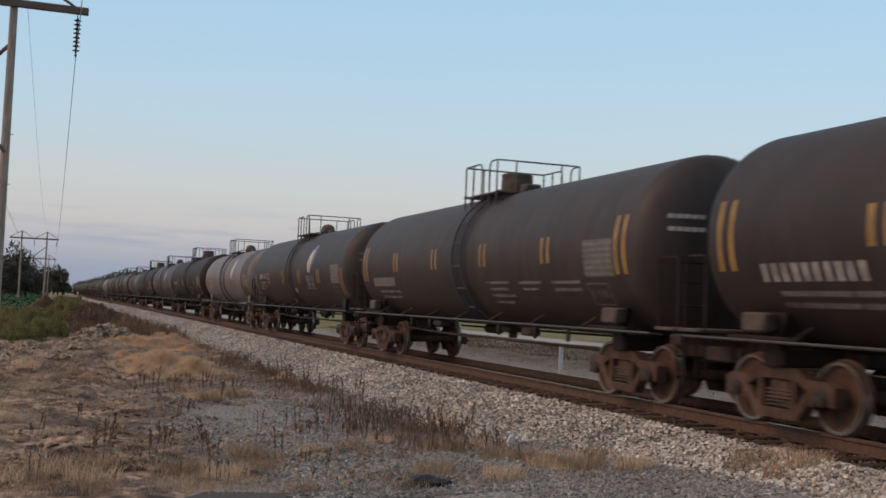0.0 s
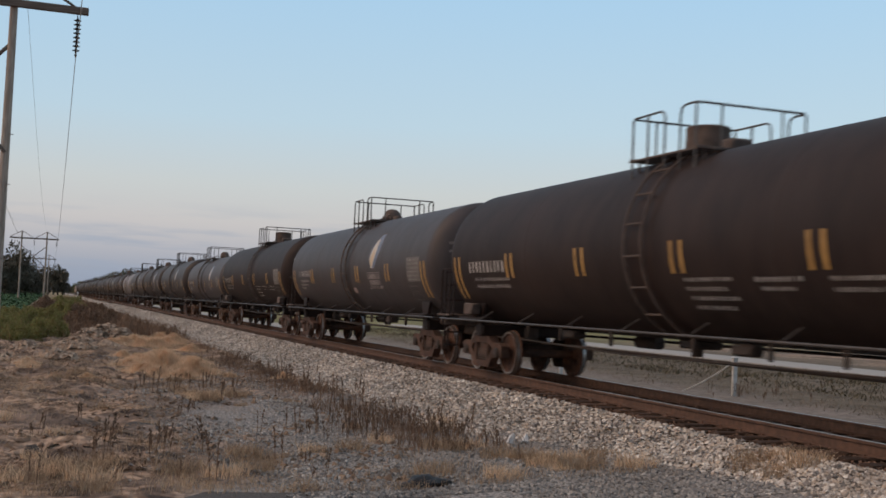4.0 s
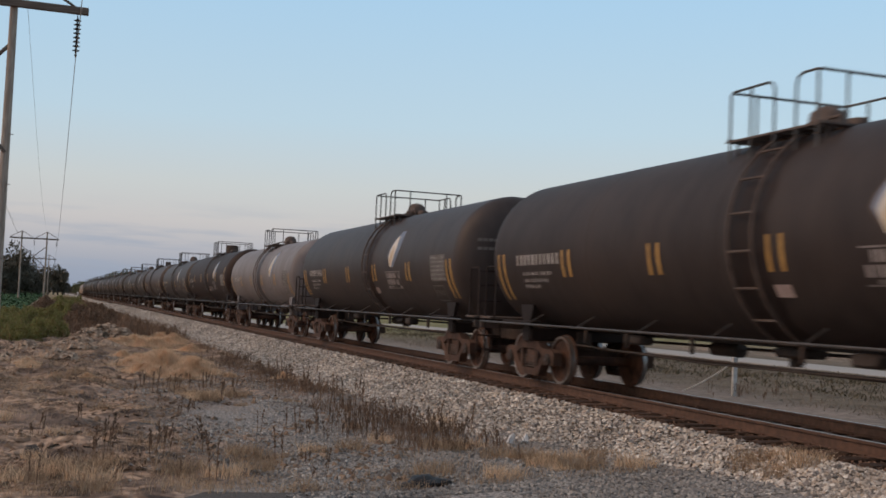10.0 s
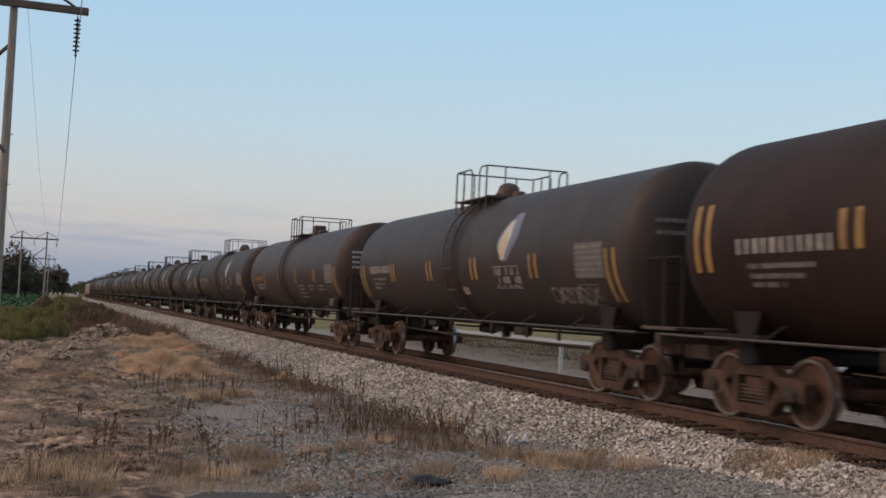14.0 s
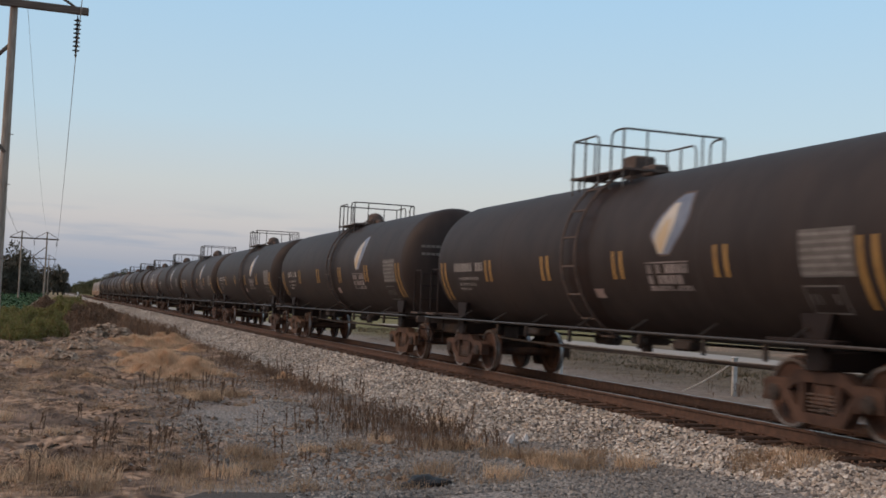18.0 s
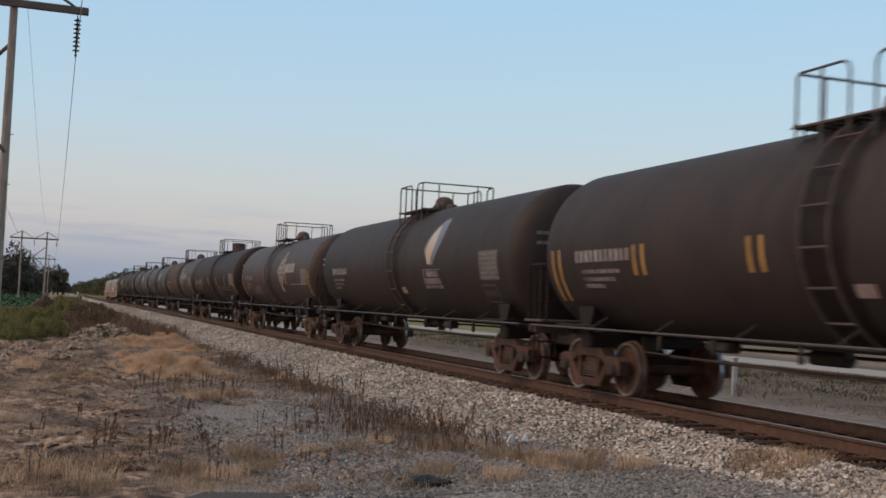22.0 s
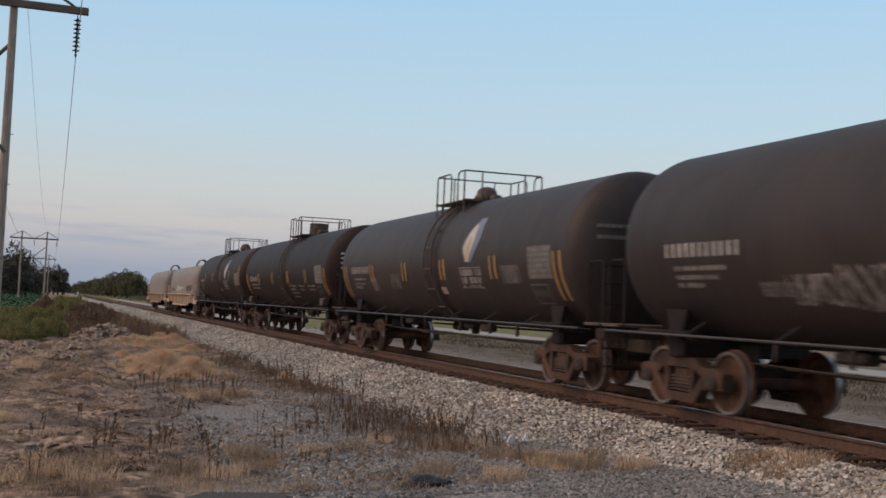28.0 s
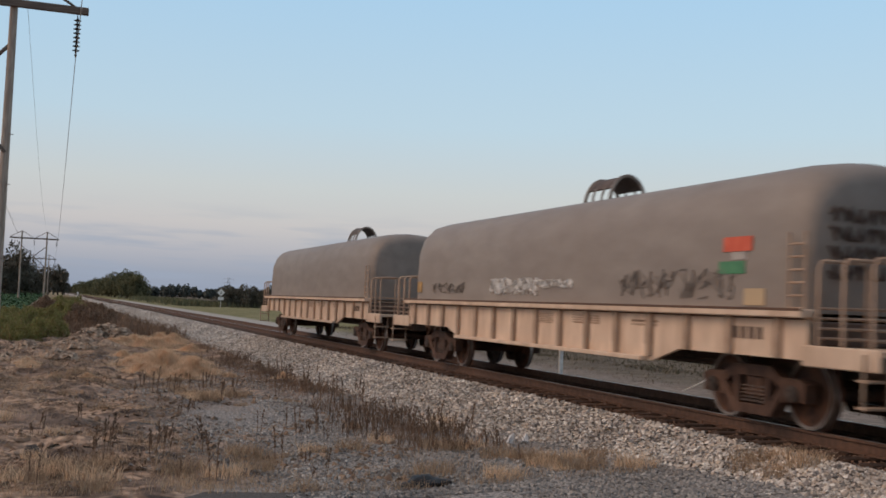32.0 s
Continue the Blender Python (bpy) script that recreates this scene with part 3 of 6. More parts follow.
v, f = stones(16000, crib_place, (0.012, 0.03), 4)
v2, f2 = stones(9000, lambda n, r: np.stack([TRACK - r.uniform(0.82, 1.32, n), 9.0 + 50 * r.random(n) ** 1.5, -0.235 + r.uniform(-0.02, 0.04, n)], 1), (0.014, 0.034), 14)
v, f = np.concatenate([v, v2]), np.concatenate([f, f2 + len(v)])
tagged(soup("crib_stones", v, f, M_CRIB), "brown-grey stones between the sleepers", "ballast", kind="stuff")


def far_slope_place(n, r):
    y = 9.0 + 55 * r.random(n) ** 1.3
    d = 1.3 + 2.0 * r.random(n)
    z = np.where(d < 1.62, -0.225, -0.235 - (d - 1.62) / (3.35 - 1.62) * 0.625)
    return np.stack([TRACK + d, y, z + 0.01], 1)


v, f = stones(9000, far_slope_place, (0.025, 0.06), 5)
tagged(soup("far_shoulder_stones", v, f, M_STONE), "grey crushed stones on the far shoulder", "ballast", kind="stuff")


def gravel_place(n, r):
    x = r.uniform(0.2, 8.6, n)
    y = np.where(x > 5, 10.0, 11.6) + 27 * r.random(n) ** 1.6
    keep = np.array([noise.noise((a * 0.45, b * 0.3, 1.7)) * 1.6 + (a - 2.2) * 0.4 > r.random() - 0.45 for a, b in zip(x, y)])
    x, y = x[keep], y[keep]
    z = np.array([ground_z(a, b) for a, b in zip(x, y)])
    return np.stack([x, y, z + 0.004], 1)


v, f = stones(62000, gravel_place, (0.010, 0.036), 6)
tagged(soup("gravel", v, f, M_GRAVEL), "fine blue-grey gravel scattered over the verge", "gravel", kind="stuff")


# ---- vegetation ----
def blades(pos, h, w, lean, seed, seg=2):
    """Grass blades: thin bent tapering strips, one island each."""
    r = np.random.default_rng(seed)
    n = len(pos)
    a, b = r.uniform(0, 2 * math.pi, n), r.uniform(0, 2 * math.pi, n)
    hh = h[0] + (h[1] - h[0]) * r.random(n)
    ln = lean * hh * r.uniform(0.3, 1.4, n)
    side = np.stack([np.cos(a), np.sin(a), np.zeros(n)], 1) * (w * r.uniform(0.6, 1.4, n))[:, None]
    tip = np.stack([np.cos(b) * ln, np.sin(b) * ln, hh], 1)
    mid = np.stack([np.cos(b) * ln * 0.35, np.sin(b) * ln * 0.35, hh * 0.6], 1)
    v = np.stack([pos - side, pos + side, pos + mid + side * 0.7, pos + mid - side * 0.7, pos + tip], 1).reshape(-1, 3)
    k = 5 * np.arange(n)[:, None]
    quads = (k + np.array([[0, 1, 2, 3]])).tolist()
    tris = (k + np.array([[3, 2, 4]])).tolist()
    return v, quads + tris


def scatter(n, x0, x1, y0, y1, keep, seed, power=1.5):
    r = np.random.default_rng(seed)
    out = []
    while len(out) < n:
        x, y = r.uniform(x0, x1), y0 + (y1 - y0) * r.random() ** power
        if r.random() < keep(x, y):
            out.append((x, y, ground_z(x, y) - 0.01))
    return np.array(out)


def clumpy(scale, off, lo, gain):
    return lambda x, y: max(0.0, (noise.noise((x * scale, y * scale, off)) - lo) * gain)


def verge_cover(x, y):
    c = clumpy(0.9, 3.3, -0.05, 1.6)(x, y) + 0.5 * clumpy(0.25, 8.1, 0.0, 2.0)(x, y) + 0.02
    if x > 2.2:
        c *= 0.35 if y > 14.6 else 1.0
    if 14.4 < y < 24:
        c *= 0.38
    if y < 14.4:
        p = noise.noise((x * 1.7, y * 1.5, 6.4))
        c = (0.10 + 0.75 * max(0.0, p + 0.12)) if x < 2.9 else 0.05 + 0.5 * max(0.0, p)
    return c * (1.0 if x < 6.9 else 0.3)


v, f = blades(scatter(24000, -3.0, 7.6, 12.0, 62, verge_cover, 11, 1.9), (0.03, 0.16), 0.0036, 0.75, 12)
tagged(soup("dry_grass", v, f, M_DRY), "dry tan grass growing in patches over the verge", "dry grass", kind="stuff")


def dome_tuft(seed, n, rad, h, w, lean):
    """A fluffy mound of grass, tallest in the middle."""
    r = np.random.default_rng(seed)
    a, d = r.uniform(0, 6.283, n), rad * np.minimum(1.25, np.abs(r.normal(0, 0.52, n)))
    d = d * (1 + 0.25 * np.sin(3 * a + seed) + 0.15 * np.sin(7 * a))
    pos = np.stack([np.cos(a) * d, np.sin(a) * d, np.full(n, -0.03) + (h[1] - h[0]) * 0.85 * np.exp(-(d / rad / 0.62) ** 2) * r.random(n)], 1)
    v, f = blades(pos, (h[0] * 0.6, h[0] * 1.6), w, lean, seed + 1)
    me = bpy.data.meshes.new("grass_tuft")
    me.from_pydata(v.tolist(), [], f)
    return me


def clod_place(n, r):
    x = -3.2 + 8.2 * r.random(n) ** 1.1
    y = 12.6 + 50 * r.random(n) ** 1.5
    keep = np.array([noise.noise((a * 0.7, b * 0.5, 9.2)) + 0.25 > r.random() * 0.6 for a, b in zip(x, y)])
    x, y = x[keep], y[keep]
    return np.stack([x, y, np.array([ground_z(a, b) for a, b in zip(x, y)]) - 0.005], 1)


v, f = stones(15000, clod_place, (0.012, 0.075), 8)
tagged(soup("soil_clods", v, f, M_CLOD), "crumbly brown soil clods over the bare verge", "soil", kind="stuff")
v, f = blades(scatter(42000, -3.4, 6.6, 12.3, 64, lambda x, y: max(0.0, noise.noise((x * 0.8, y * 0.55, 5.5)) + 0.12) * (1.6 if x < 2.5 or y > 24 else 0.25), 45, 1.5), (0.015, 0.05), 0.008, 4.5, 46)
tagged(soup("dead_thatch", v, f, M_DRY), "flattened dead tan grass lying on the soil", "dead grass", kind="stuff")


v, f = blades(scatter(12000, -3.2, 3.6, 13.4, 62, lambda x, y: max(0.0, noise.noise((x * 0.9, y * 0.6, 12.5)) - 0.06) * 2.0, 65, 1.5), (0.02, 0.07), 0.010, 3.0, 66)
tagged(soup("matted_weeds", v, f, M_DEAD), "dark matted dead weeds lying over the soil", "dead weeds", kind="stuff")


def toe_cover(x, y):
    """Brown weeds crowd the foot of the ballast, thinning outwards."""
    edge = 5.75
    return math.exp(-((x - edge) / 0.62) ** 2) * max(0.0, noise.noise((x * 1.1, y * 0.5, 2.2)) + 0.35)


v, f = blades(scatter(6500, 3.9, 7.4, 14.8, 60, toe_cover, 55, 1.3), (0.05, 0.26), 0.0055, 0.6, 56)
tagged(soup("toe_weeds", v, f, M_REDWEED), "reddish brown dead weeds at the foot of the ballast", "weeds", kind="stuff")


def tuft_mesh(seed, n, rad, h, w=0.008, lean=0.9):
    r = np.random.default_rng(seed)
    a, d = r.uniform(0, 6.283, n), rad * np.sqrt(r.random(n))
    pos = np.stack([np.cos(a) * d, np.sin(a) * d, np.full(n, -0.02)], 1)
    v, f = blades(pos, h, w, lean, seed + 1)
    me = bpy.data.meshes.new("grass_tuft")
    me.from_pydata(v.tolist(), [], f)
    return me


straw_big = [dome_tuft(20 + i, 3800, 0.72, (0.12, 0.50), 0.006, 1.15) for i in range(3)]
straw_small = [tuft_mesh(30 + i, 230, 0.27, (0.05, 0.24), 0.0042, 0.65) for i in range(4)]
spots_big = [(3.05, 31.3, 1.25), (2.75, 31.9, 1.1), (3.45, 31.7, 1.05), (3.0, 32.2, 1.2), (4.0, 46, 1.2), (4.7, 47.5, 1.0), (3.4, 45, 0.9), (4.9, 41.5, 0.8), (5.5, 46, 0.7), (5.9, 29.0, 0.5), (4.0, 31.2, 0.6), (4.6, 29.8, 0.5), (2.2, 36, 0.6), (3.3, 38, 0.6), (0.3, 34, 0.45), (-0.5, 30.5, 0.5), (0.9, 27, 0.4), (2.3, 29.4, 1.0), (3.6, 29.6, 1.1), (2.9, 47.5, 1.0), (3.4, 48.5, 1.1), (4.5, 49, 1.0), (2.6, 28.7, 0.75), (3.2, 28.4, 0.75), (3.7, 30.4, 0.85), (2.1, 31.2, 0.8), (3.9, 33.2, 0.9), (3.2, 34.4, 0.9), (2.5, 33.4, 0.85), (4.3, 35.5, 0.8), (3.7, 37.0, 0.8), (2.4, 46.5, 0.9), (3.9, 50.0, 1.0), (5.0, 48.5, 0.9)]
r0 = random.Random(3)
for i, (x, y, s) in enumerate(spots_big):
    ob = put("grass_tuft", straw_big[i % 3], M_STRAW, None, Matrix.Translation((x, y, ground_z(x, y))) @ Matrix.Rotation(r0.uniform(0, 6), 4, "Z") @ Matrix.Diagonal((s, s, s * (0.75 + 0.35 * (i % 3 == 0)), 1)))
    tagged(ob, "bleached straw-coloured grass mound on the bare verge", "grass tuft", "straw grass mounds on the verge")
for i in range(98):
    x, y = r0.uniform(-1.2, 6.9), 12.3 + 26 * r0.random() ** 1.6
    if i >= 88:                        # on the foot of the ballast near the crossing
        x, y = r0.uniform(7.9, 8.5), r0.uniform(10.6, 11.8)
    elif i >= 74:
        x, y = r0.uniform(5.6, 7.3), r0.uniform(12.3, 14.4)
    if i < 14:
        y = r0.uniform(12.7, 14.3)
        x = r0.uniform(-0.4, 2.8)
    elif i < 30:                       # upright bleached stalks beside the weeds
        y = r0.uniform(21.6, 24.0)
        x = r0.uniform(2.5, 4.0)
    elif i < 40:
        y = r0.uniform(14.6, 16.2)
        x = r0.uniform(2.3, 6.2)
    s = r0.uniform(0.5, 1.15)
    ob = put("grass_tuft", straw_small[i % 4], M_DRY if i % 3 else M_STRAW, None, Matrix.Translation((x, y, ground_z(x, y) if i < 88 else max(ground_z(x, y), -0.268 - (TRACK - x - 1.66) * 0.35))) @ Matrix.Rotation(r0.uniform(0, 6), 4, "Z") @ Matrix.Scale(s, 4))
    tagged(ob, "small tuft of dry tan grass on gravel", "grass tuft", "dry grass tufts on the gravel")


def weed_mesh(seed, h):
    """A dead weed: thin upright stem with a few side twigs and a clotted seed head."""
    r = random.Random(seed)
    g = Geo()
    n = r.randint(1, 3)
    for k in range(n):
        bx, by = r.uniform(-0.05, 0.05), r.uniform(-0.05, 0.05)
        tx, ty, hh = bx + r.uniform(-0.08, 0.08), by + r.uniform(-0.08, 0.08), h * r.uniform(0.7, 1.1)
        g.tube([(bx, by, -0.03), ((bx + tx) / 2 + 0.01, (by + ty) / 2, hh * 0.5), (tx, ty, hh)], 0.006, 4, 0.004)
        for j in range(11):
            z = hh * r.uniform(0.45, 1.02)
            q = z / hh
            c = (bx + (tx - bx) * q + r.uniform(-0.010, 0.010), by + (ty - by) * q + r.uniform(-0.010, 0.010), z)
            s = r.uniform(0.006, 0.014)
            g.add([(c[0] + s, c[1], c[2]), (c[0] - s, c[1], c[2]), (c[0], c[1] + s, c[2]), (c[0], c[1] - s, c[2]), (c[0], c[1], c[2] + s * 1.7), (c[0], c[1], c[2] - s * 1.7)],
                  [(0, 2, 4), (2, 1, 4), (1, 3, 4), (3, 0, 4), (2, 0, 5), (1, 2, 5), (3, 1, 5), (0, 3, 5)])
        for j in range(3):
            z = hh * r.uniform(0.3, 0.8)
            q = z / hh
            a = r.uniform(0, 6.28)
            p = Vector((bx + (tx - bx) * q, by + (ty - by) * q, z))
            g.tube([p, p + Vector((math.cos(a) * 0.06, math.sin(a) * 0.06, 0.09))], 0.004, 3, 0.003)
    return g.mesh("dead_weed", 0, False)


weeds = [weed_mesh(60 + i, h) for i, h in enumerate((0.34, 0.42, 0.26, 0.5, 0.22, 0.38))]
r0 = random.Random(12)
spots = [(0.57, 14.31), (0.77, 14.07), (1.54, 15.29), (2.07, 23.1), (0.54, 18.97), (0.79, 14.79), (2.0, 14.49), (1.44, 13.81)]
for i in range(220):
    u = r0.random()
    if u < 0.50:                       # along the toe of the ballast
        y = 14.5 + 24 * r0.random() ** 1.3
        spots.append((5.75 + r0.gauss(0, 0.5), y))
    elif u < 0.72:                    # the near clump
        spots.append((r0.gauss(5.2, 0.62), r0.uniform(14.9, 18.4)))
    elif u < 0.82:
        spots.append((r0.gauss(3.3, 0.5), r0.uniform(21.6, 25.5)))
    else:
        spots.append((r0.uniform(-0.2, 6.2), 12.4 + 22 * r0.random() ** 1.5))
for i, (x, y) in enumerate(spots):
    ob = put("dead_weed", weeds[i % 6], M_DEAD, None, Matrix.Translation((x, y, ground_z(x, y) if x < 7 else -0.7)) @ Matrix.Rotation(r0.uniform(0, 6), 4, "Z") @ Matrix.Scale(r0.uniform(0.6, 1.15) + 0.2 * (i < 8), 4))
    tagged(ob, "dead dark brown weed stalk with clotted seed head", "dead weed", "dead weeds along the ballast")


def leafy(seed, n, rx, ry, h, leaf, z0=0.0, lumps=9, flat=0.5):
    """Leaf quads gathered in lumps that fill an uneven dome."""
    r = np.random.default_rng(seed)
    lc = np.stack([r.normal(0, 0.45, lumps), r.normal(0, 0.45, lumps), r.random(lumps)], 1)
    lc[:, 0] *= rx
    lc[:, 1] *= ry
    lc[:, 2] = z0 + (h - z0) * (0.12 + 0.75 * lc[:, 2] * (1 - 0.5 * np.hypot(lc[:, 0] / rx, lc[:, 1] / ry).clip(0, 1)))
    k = r.integers(0, lumps, n)
    d = r.normal(0, 1, (n, 3))
    d /= np.linalg.norm(d, axis=1)[:, None]
    rad = (0.28 * min(rx, ry) + 0.10 * h) * r.uniform(0.35, 1.0, n) ** 0.5
    c = lc[k] + d * rad[:, None] * np.array([1, 1, flat + 0.3])
    c[:, 2] = np.maximum(c[:, 2], 0.02)
    u = r.normal(0, 1, (n, 3))
    u /= np.linalg.norm(u, axis=1)[:, None]
    w = np.cross(u, r.normal(0, 1, (n, 3)))
    w /= np.linalg.norm(w, axis=1)[:, None]
    s = leaf * r.uniform(0.6, 1.4, n)[:, None]
    v = np.stack([c - u * s, c + w * s * 0.55, c + u * s, c - w * s * 0.55], 1).reshape(-1, 3)
    f = (4 * np.arange(n)[:, None] + np.array([[0, 1, 2, 3]])).tolist()
    me = bpy.data.meshes.new("leaves")
    me.from_pydata(v.tolist(), [], f)
    return me


bush = [leafy(80 + i, 2200, 1.5, 1.5, 1.0, 0.07) for i in range(4)]
r0 = random.Random(21)
BUSHES = [("g", 34, 47, 78, -0.042, 0.004, 0.75, 1.2), ("y", 12, 80, 105, 0.0, 0.026, 1.3, 1.75), ("r", 12, 84, 120, -0.010, 0.008, 1.1, 1.65),
          ("r", 16, 60, 84, 0.012, 0.037, 0.85, 1.5), ("r", 12, 80, 130, 0.028, 0.046, 0.6, 1.1)]
for kind, n, ya, yb, sa, sb, ha, hb in BUSHES:
    for i in range(n):
        y = ya + (yb - ya) * r0.random()
        x, h = y * r0.uniform(sa, sb), r0.uniform(ha, hb)
        w = r0.uniform(0.35, 0.6) * (0.7 + 0.4 * h)
        ob = put("weed_bush", bush[i % 4], M_REDWEED if kind == "r" else M_GREENWEED, None, Matrix.Translation((x, y, GROUND - 0.05)) @ Matrix.Rotation(r0.uniform(0, 6), 4, "Z") @ Matrix.Diagonal((w, w, h * 0.95, 1)))
        if kind == "r":
            tagged(ob, "reddish-brown drying brush beside the ballast", "weeds", "reddish weeds beside the ballast")
        else:
            tagged(ob, "green roadside weeds in a thick clump", "weeds", "green weeds between crop and track")


def weedy(x, y):
    edge = -2.2 + 0.012 * (y - 46)
    return 1.0 if edge < x < edge + 0.9 + min(3.4, 0.11 * (y - 44)) + 0.012 * max(0, y - 120) else 0.0


v, f = blades(scatter(19000, -2.6, 5.5, 46, 330, weedy, 51, 2.0), (0.15, 0.55), 0.02, 0.7, 52)
tagged(soup("tall_green_grass", v, f, M_GREENWEED), "tall yellowish green grass between crop and ballast", "tall grass", kind="stuff")
v, f = blades(scatter(10000, 0.6, 6.4, 56, 330, lambda x, y: 1.0 if x > 0.9 + 0.008 * (y - 60) else 0.15, 53, 1.9), (0.15, 0.7), 0.016, 0.5, 54)
tagged(soup("tall_brown_weeds", v, f, M_REDWEED), "tall reddish brown weeds beside the ballast", "weeds", kind="stuff")


def crop_rows():
    """Low leafy crop in rows that run beside the line."""
    r = np.random.default_rng(9)
    vs, fs = [], []
    for k in range(46):
        x0 = -2.9 - 1.1 * k
        n = 2400 if k < 12 else 600
        y = 62 + 420 * r.random(n) ** 1.6
        c = np.stack([x0 + r.normal(0, 0.14, n), y, GROUND + 0.06 + 0.34 * r.random(n)], 1)
        a = r.uniform(0, 6.283, n)
        s = (0.12 + 0.0010 * (y - 62))[:, None] * r.uniform(0.7, 1.3, (n, 1))
        u = np.stack([np.cos(a), np.sin(a), r.normal(0, 0.3, n)], 1) * s
        w = np.stack([-np.sin(a), np.cos(a), r.normal(0, 0.35, n)], 1) * s * 0.6
        vs.append(np.stack([c - u, c + w, c + u, c - w], 1).reshape(-1, 3))
    v = np.concatenate(vs)
    n = len(v) // 4
    return v, 4 * np.arange(n)[:, None] + np.array([[0, 1, 2, 3]])


v, f = crop_rows()
tagged(soup("crop_field", v, f, M_CROP), "low dark green crop planted in straight rows", "crop field", kind="stuff")


def tree_meshes(seed, h, spread, leaf, n):
    r = random.Random(seed)
    g = Geo()
    g.tube([(0, 0, -0.2), (r.uniform(-.1, .1), r.uniform(-.1, .1), h * 0.3), (r.uniform(-.3, .3), r.uniform(-.3, .3), h * 0.75)], 0.035 * h, 8, 0.012 * h)
    for k in range(7):
        a, z = r.uniform(0, 6.28), h * r.uniform(0.22, 0.6)
        e = spread * r.uniform(0.35, 0.75)
        g.tube([(0, 0, z), (math.cos(a) * e * 0.5, math.sin(a) * e * 0.5, z + h * 0.1), (math.cos(a) * e, math.sin(a) * e, z + h * 0.22)], 0.012 * h, 5, 0.004 * h)
    return g.mesh("trunk", 50), leafy(seed + 500, n, spread, spread, h, leaf, z0=h * 0.12, lumps=16, flat=0.6)


tree_kit = [tree_meshes(100 + i, 10.0, 4.2, 0.32, 2600) for i in range(5)]


def tree(x, y, h, wide=1.0, material=None, label="", group=""):
    i = r0.randrange(5)
    t = tagged(new("tree"), label, "tree", group)
    s = h / 10.0
    t.matrix_basis = Matrix.Translation((x, y, GROUND)) @ Matrix.Rotation(r0.uniform(0, 6), 4, "Z") @ Matrix.Diagonal((s * wide, s * wide, s, 1))
    put("trunk", tree_kit[i][0], M_BARK, t)
    put("crown", tree_kit[i][1], material or M_LEAF, t)
    return t


for x, y, h, w in [(-12.0, 322, 12.6, 0.9), (-17.0, 326, 11.6, 1.1), (-9.7, 321, 15.0, 0.62), (-8.3, 323, 13.6, 0.6), (-22, 330, 11.5, 1.2), (-14.5, 335, 11.6, 1.0), (-6.9, 326, 10.4, 0.7), (-5.4, 330, 8.0, 0.7), (-27, 335, 12, 1.1), (-10.8, 318, 11.0, 0.9), (-13.4, 316, 9.8, 1.0)]:
    tree(x, y, h, w, M_LEAFDARK, label="dark broad-leaved tree at the field edge", group="trees behind the crop field")
for x, y, h, w in [(-7.5, 478, 9.6, 1.0), (-4.6, 480, 11.4, 0.8), (-1.8, 478, 12.2, 0.8), (0.6, 482, 11.4, 0.8), (2.3, 476, 13.4, 0.65), (4.2, 478, 11.6, 0.6), (5.2, 500, 6.6, 0.8), (-11, 484, 8.8, 1.0)]:
    tree(x, y, h, w, M_LEAFDARK, label="dark tree standing beyond the power line", group="trees beyond the power line")
for i in range(34):
    u = i / 33
    y = 780 - 335 * u
    x = 13 + 18.5 * u ** 0.8 + r0.uniform(-1.5, 1.5)
    h = 6.4 + 3.6 * min(1, u * 1.6) + r0.uniform(-1.0, 1.6)
    tree(x, y, h, 0.95, M_LEAF, "green tree in a hedgerow beside the track", "hedgerow trees beside the track")
for x, y, h, w in [(24.3, 470, 12.6, 0.8), (26.2, 455, 13.8, 0.7), (28.2, 452, 11.2, 0.8), (30.6, 446, 12.2, 0.55), (31.8, 448, 10.0, 0.6), (33.2, 450, 7.2, 0.8), (27.2, 444, 7.5, 1.1), (30, 442, 6.0, 1.1), (23.0, 468, 9.5, 1.0)]:
    tree(x, y, h, w, M_LEAF, "green tree in a hedgerow beside the track", "hedgerow trees beside the track")


def far_woods():
    r = np.random.default_rng(31)
    vs = []
    for k in range(330):
        y = 925 + r.uniform(-40, 40)
        x = 50 + k * 2.2 + r.uniform(-2, 2)
        h = 7.6 + 2.6 * r.random() + 1.8 * math.sin(k * 0.35)
        n = 100
        d = r.normal(0, 1, (n, 3))
        d /= np.linalg.norm(d, axis=1)[:, None]
        c = np.array([x, y, GROUND + h * 0.5]) + d * np.array([3.6, 3.6, h * 0.5]) * r.uniform(0.5, 1.0, (n, 1))
        u = r.normal(0, 1, (n, 3))
        u /= np.linalg.norm(u, axis=1)[:, None]
        w = np.cross(u, d)
        s = r.uniform(0.8, 1.8, (n, 1))
        vs.append(np.stack([c - u * s, c + w * s, c + u * s, c - w * s], 1).reshape(-1, 3))
    v = np.concatenate(vs)
    return v, 4 * np.arange(len(v) // 4)[:, None] + np.array([[0, 1, 2, 3]])


v, f = far_woods()
tagged(soup("far_woods", v, f, M_LEAFFAR), "hazy dark line of distant woods on the horizon", "woods", kind="stuff")
for i in range(26):
    x, y = 35.3 + 1.1 * i + r0.uniform(-0.3, 0.3), 240 + r0.uniform(-2, 2)
    s = r0.uniform(0.95, 1.1)
    ob = put("hedge_shrub", tree_kit[i % 5][1], M_LEAFDARK, None, Matrix.Translation((x, y, GROUND - 0.8)) @ Matrix.Rotation(r0.uniform(0, 6), 4, "Z") @ Matrix.Diagonal((0.46 * s, 0.46 * s, 0.60, 1)))
    tagged(ob, "dense dark green shrub in a hedge across the road", "shrub", "hedge shrubs across the road")
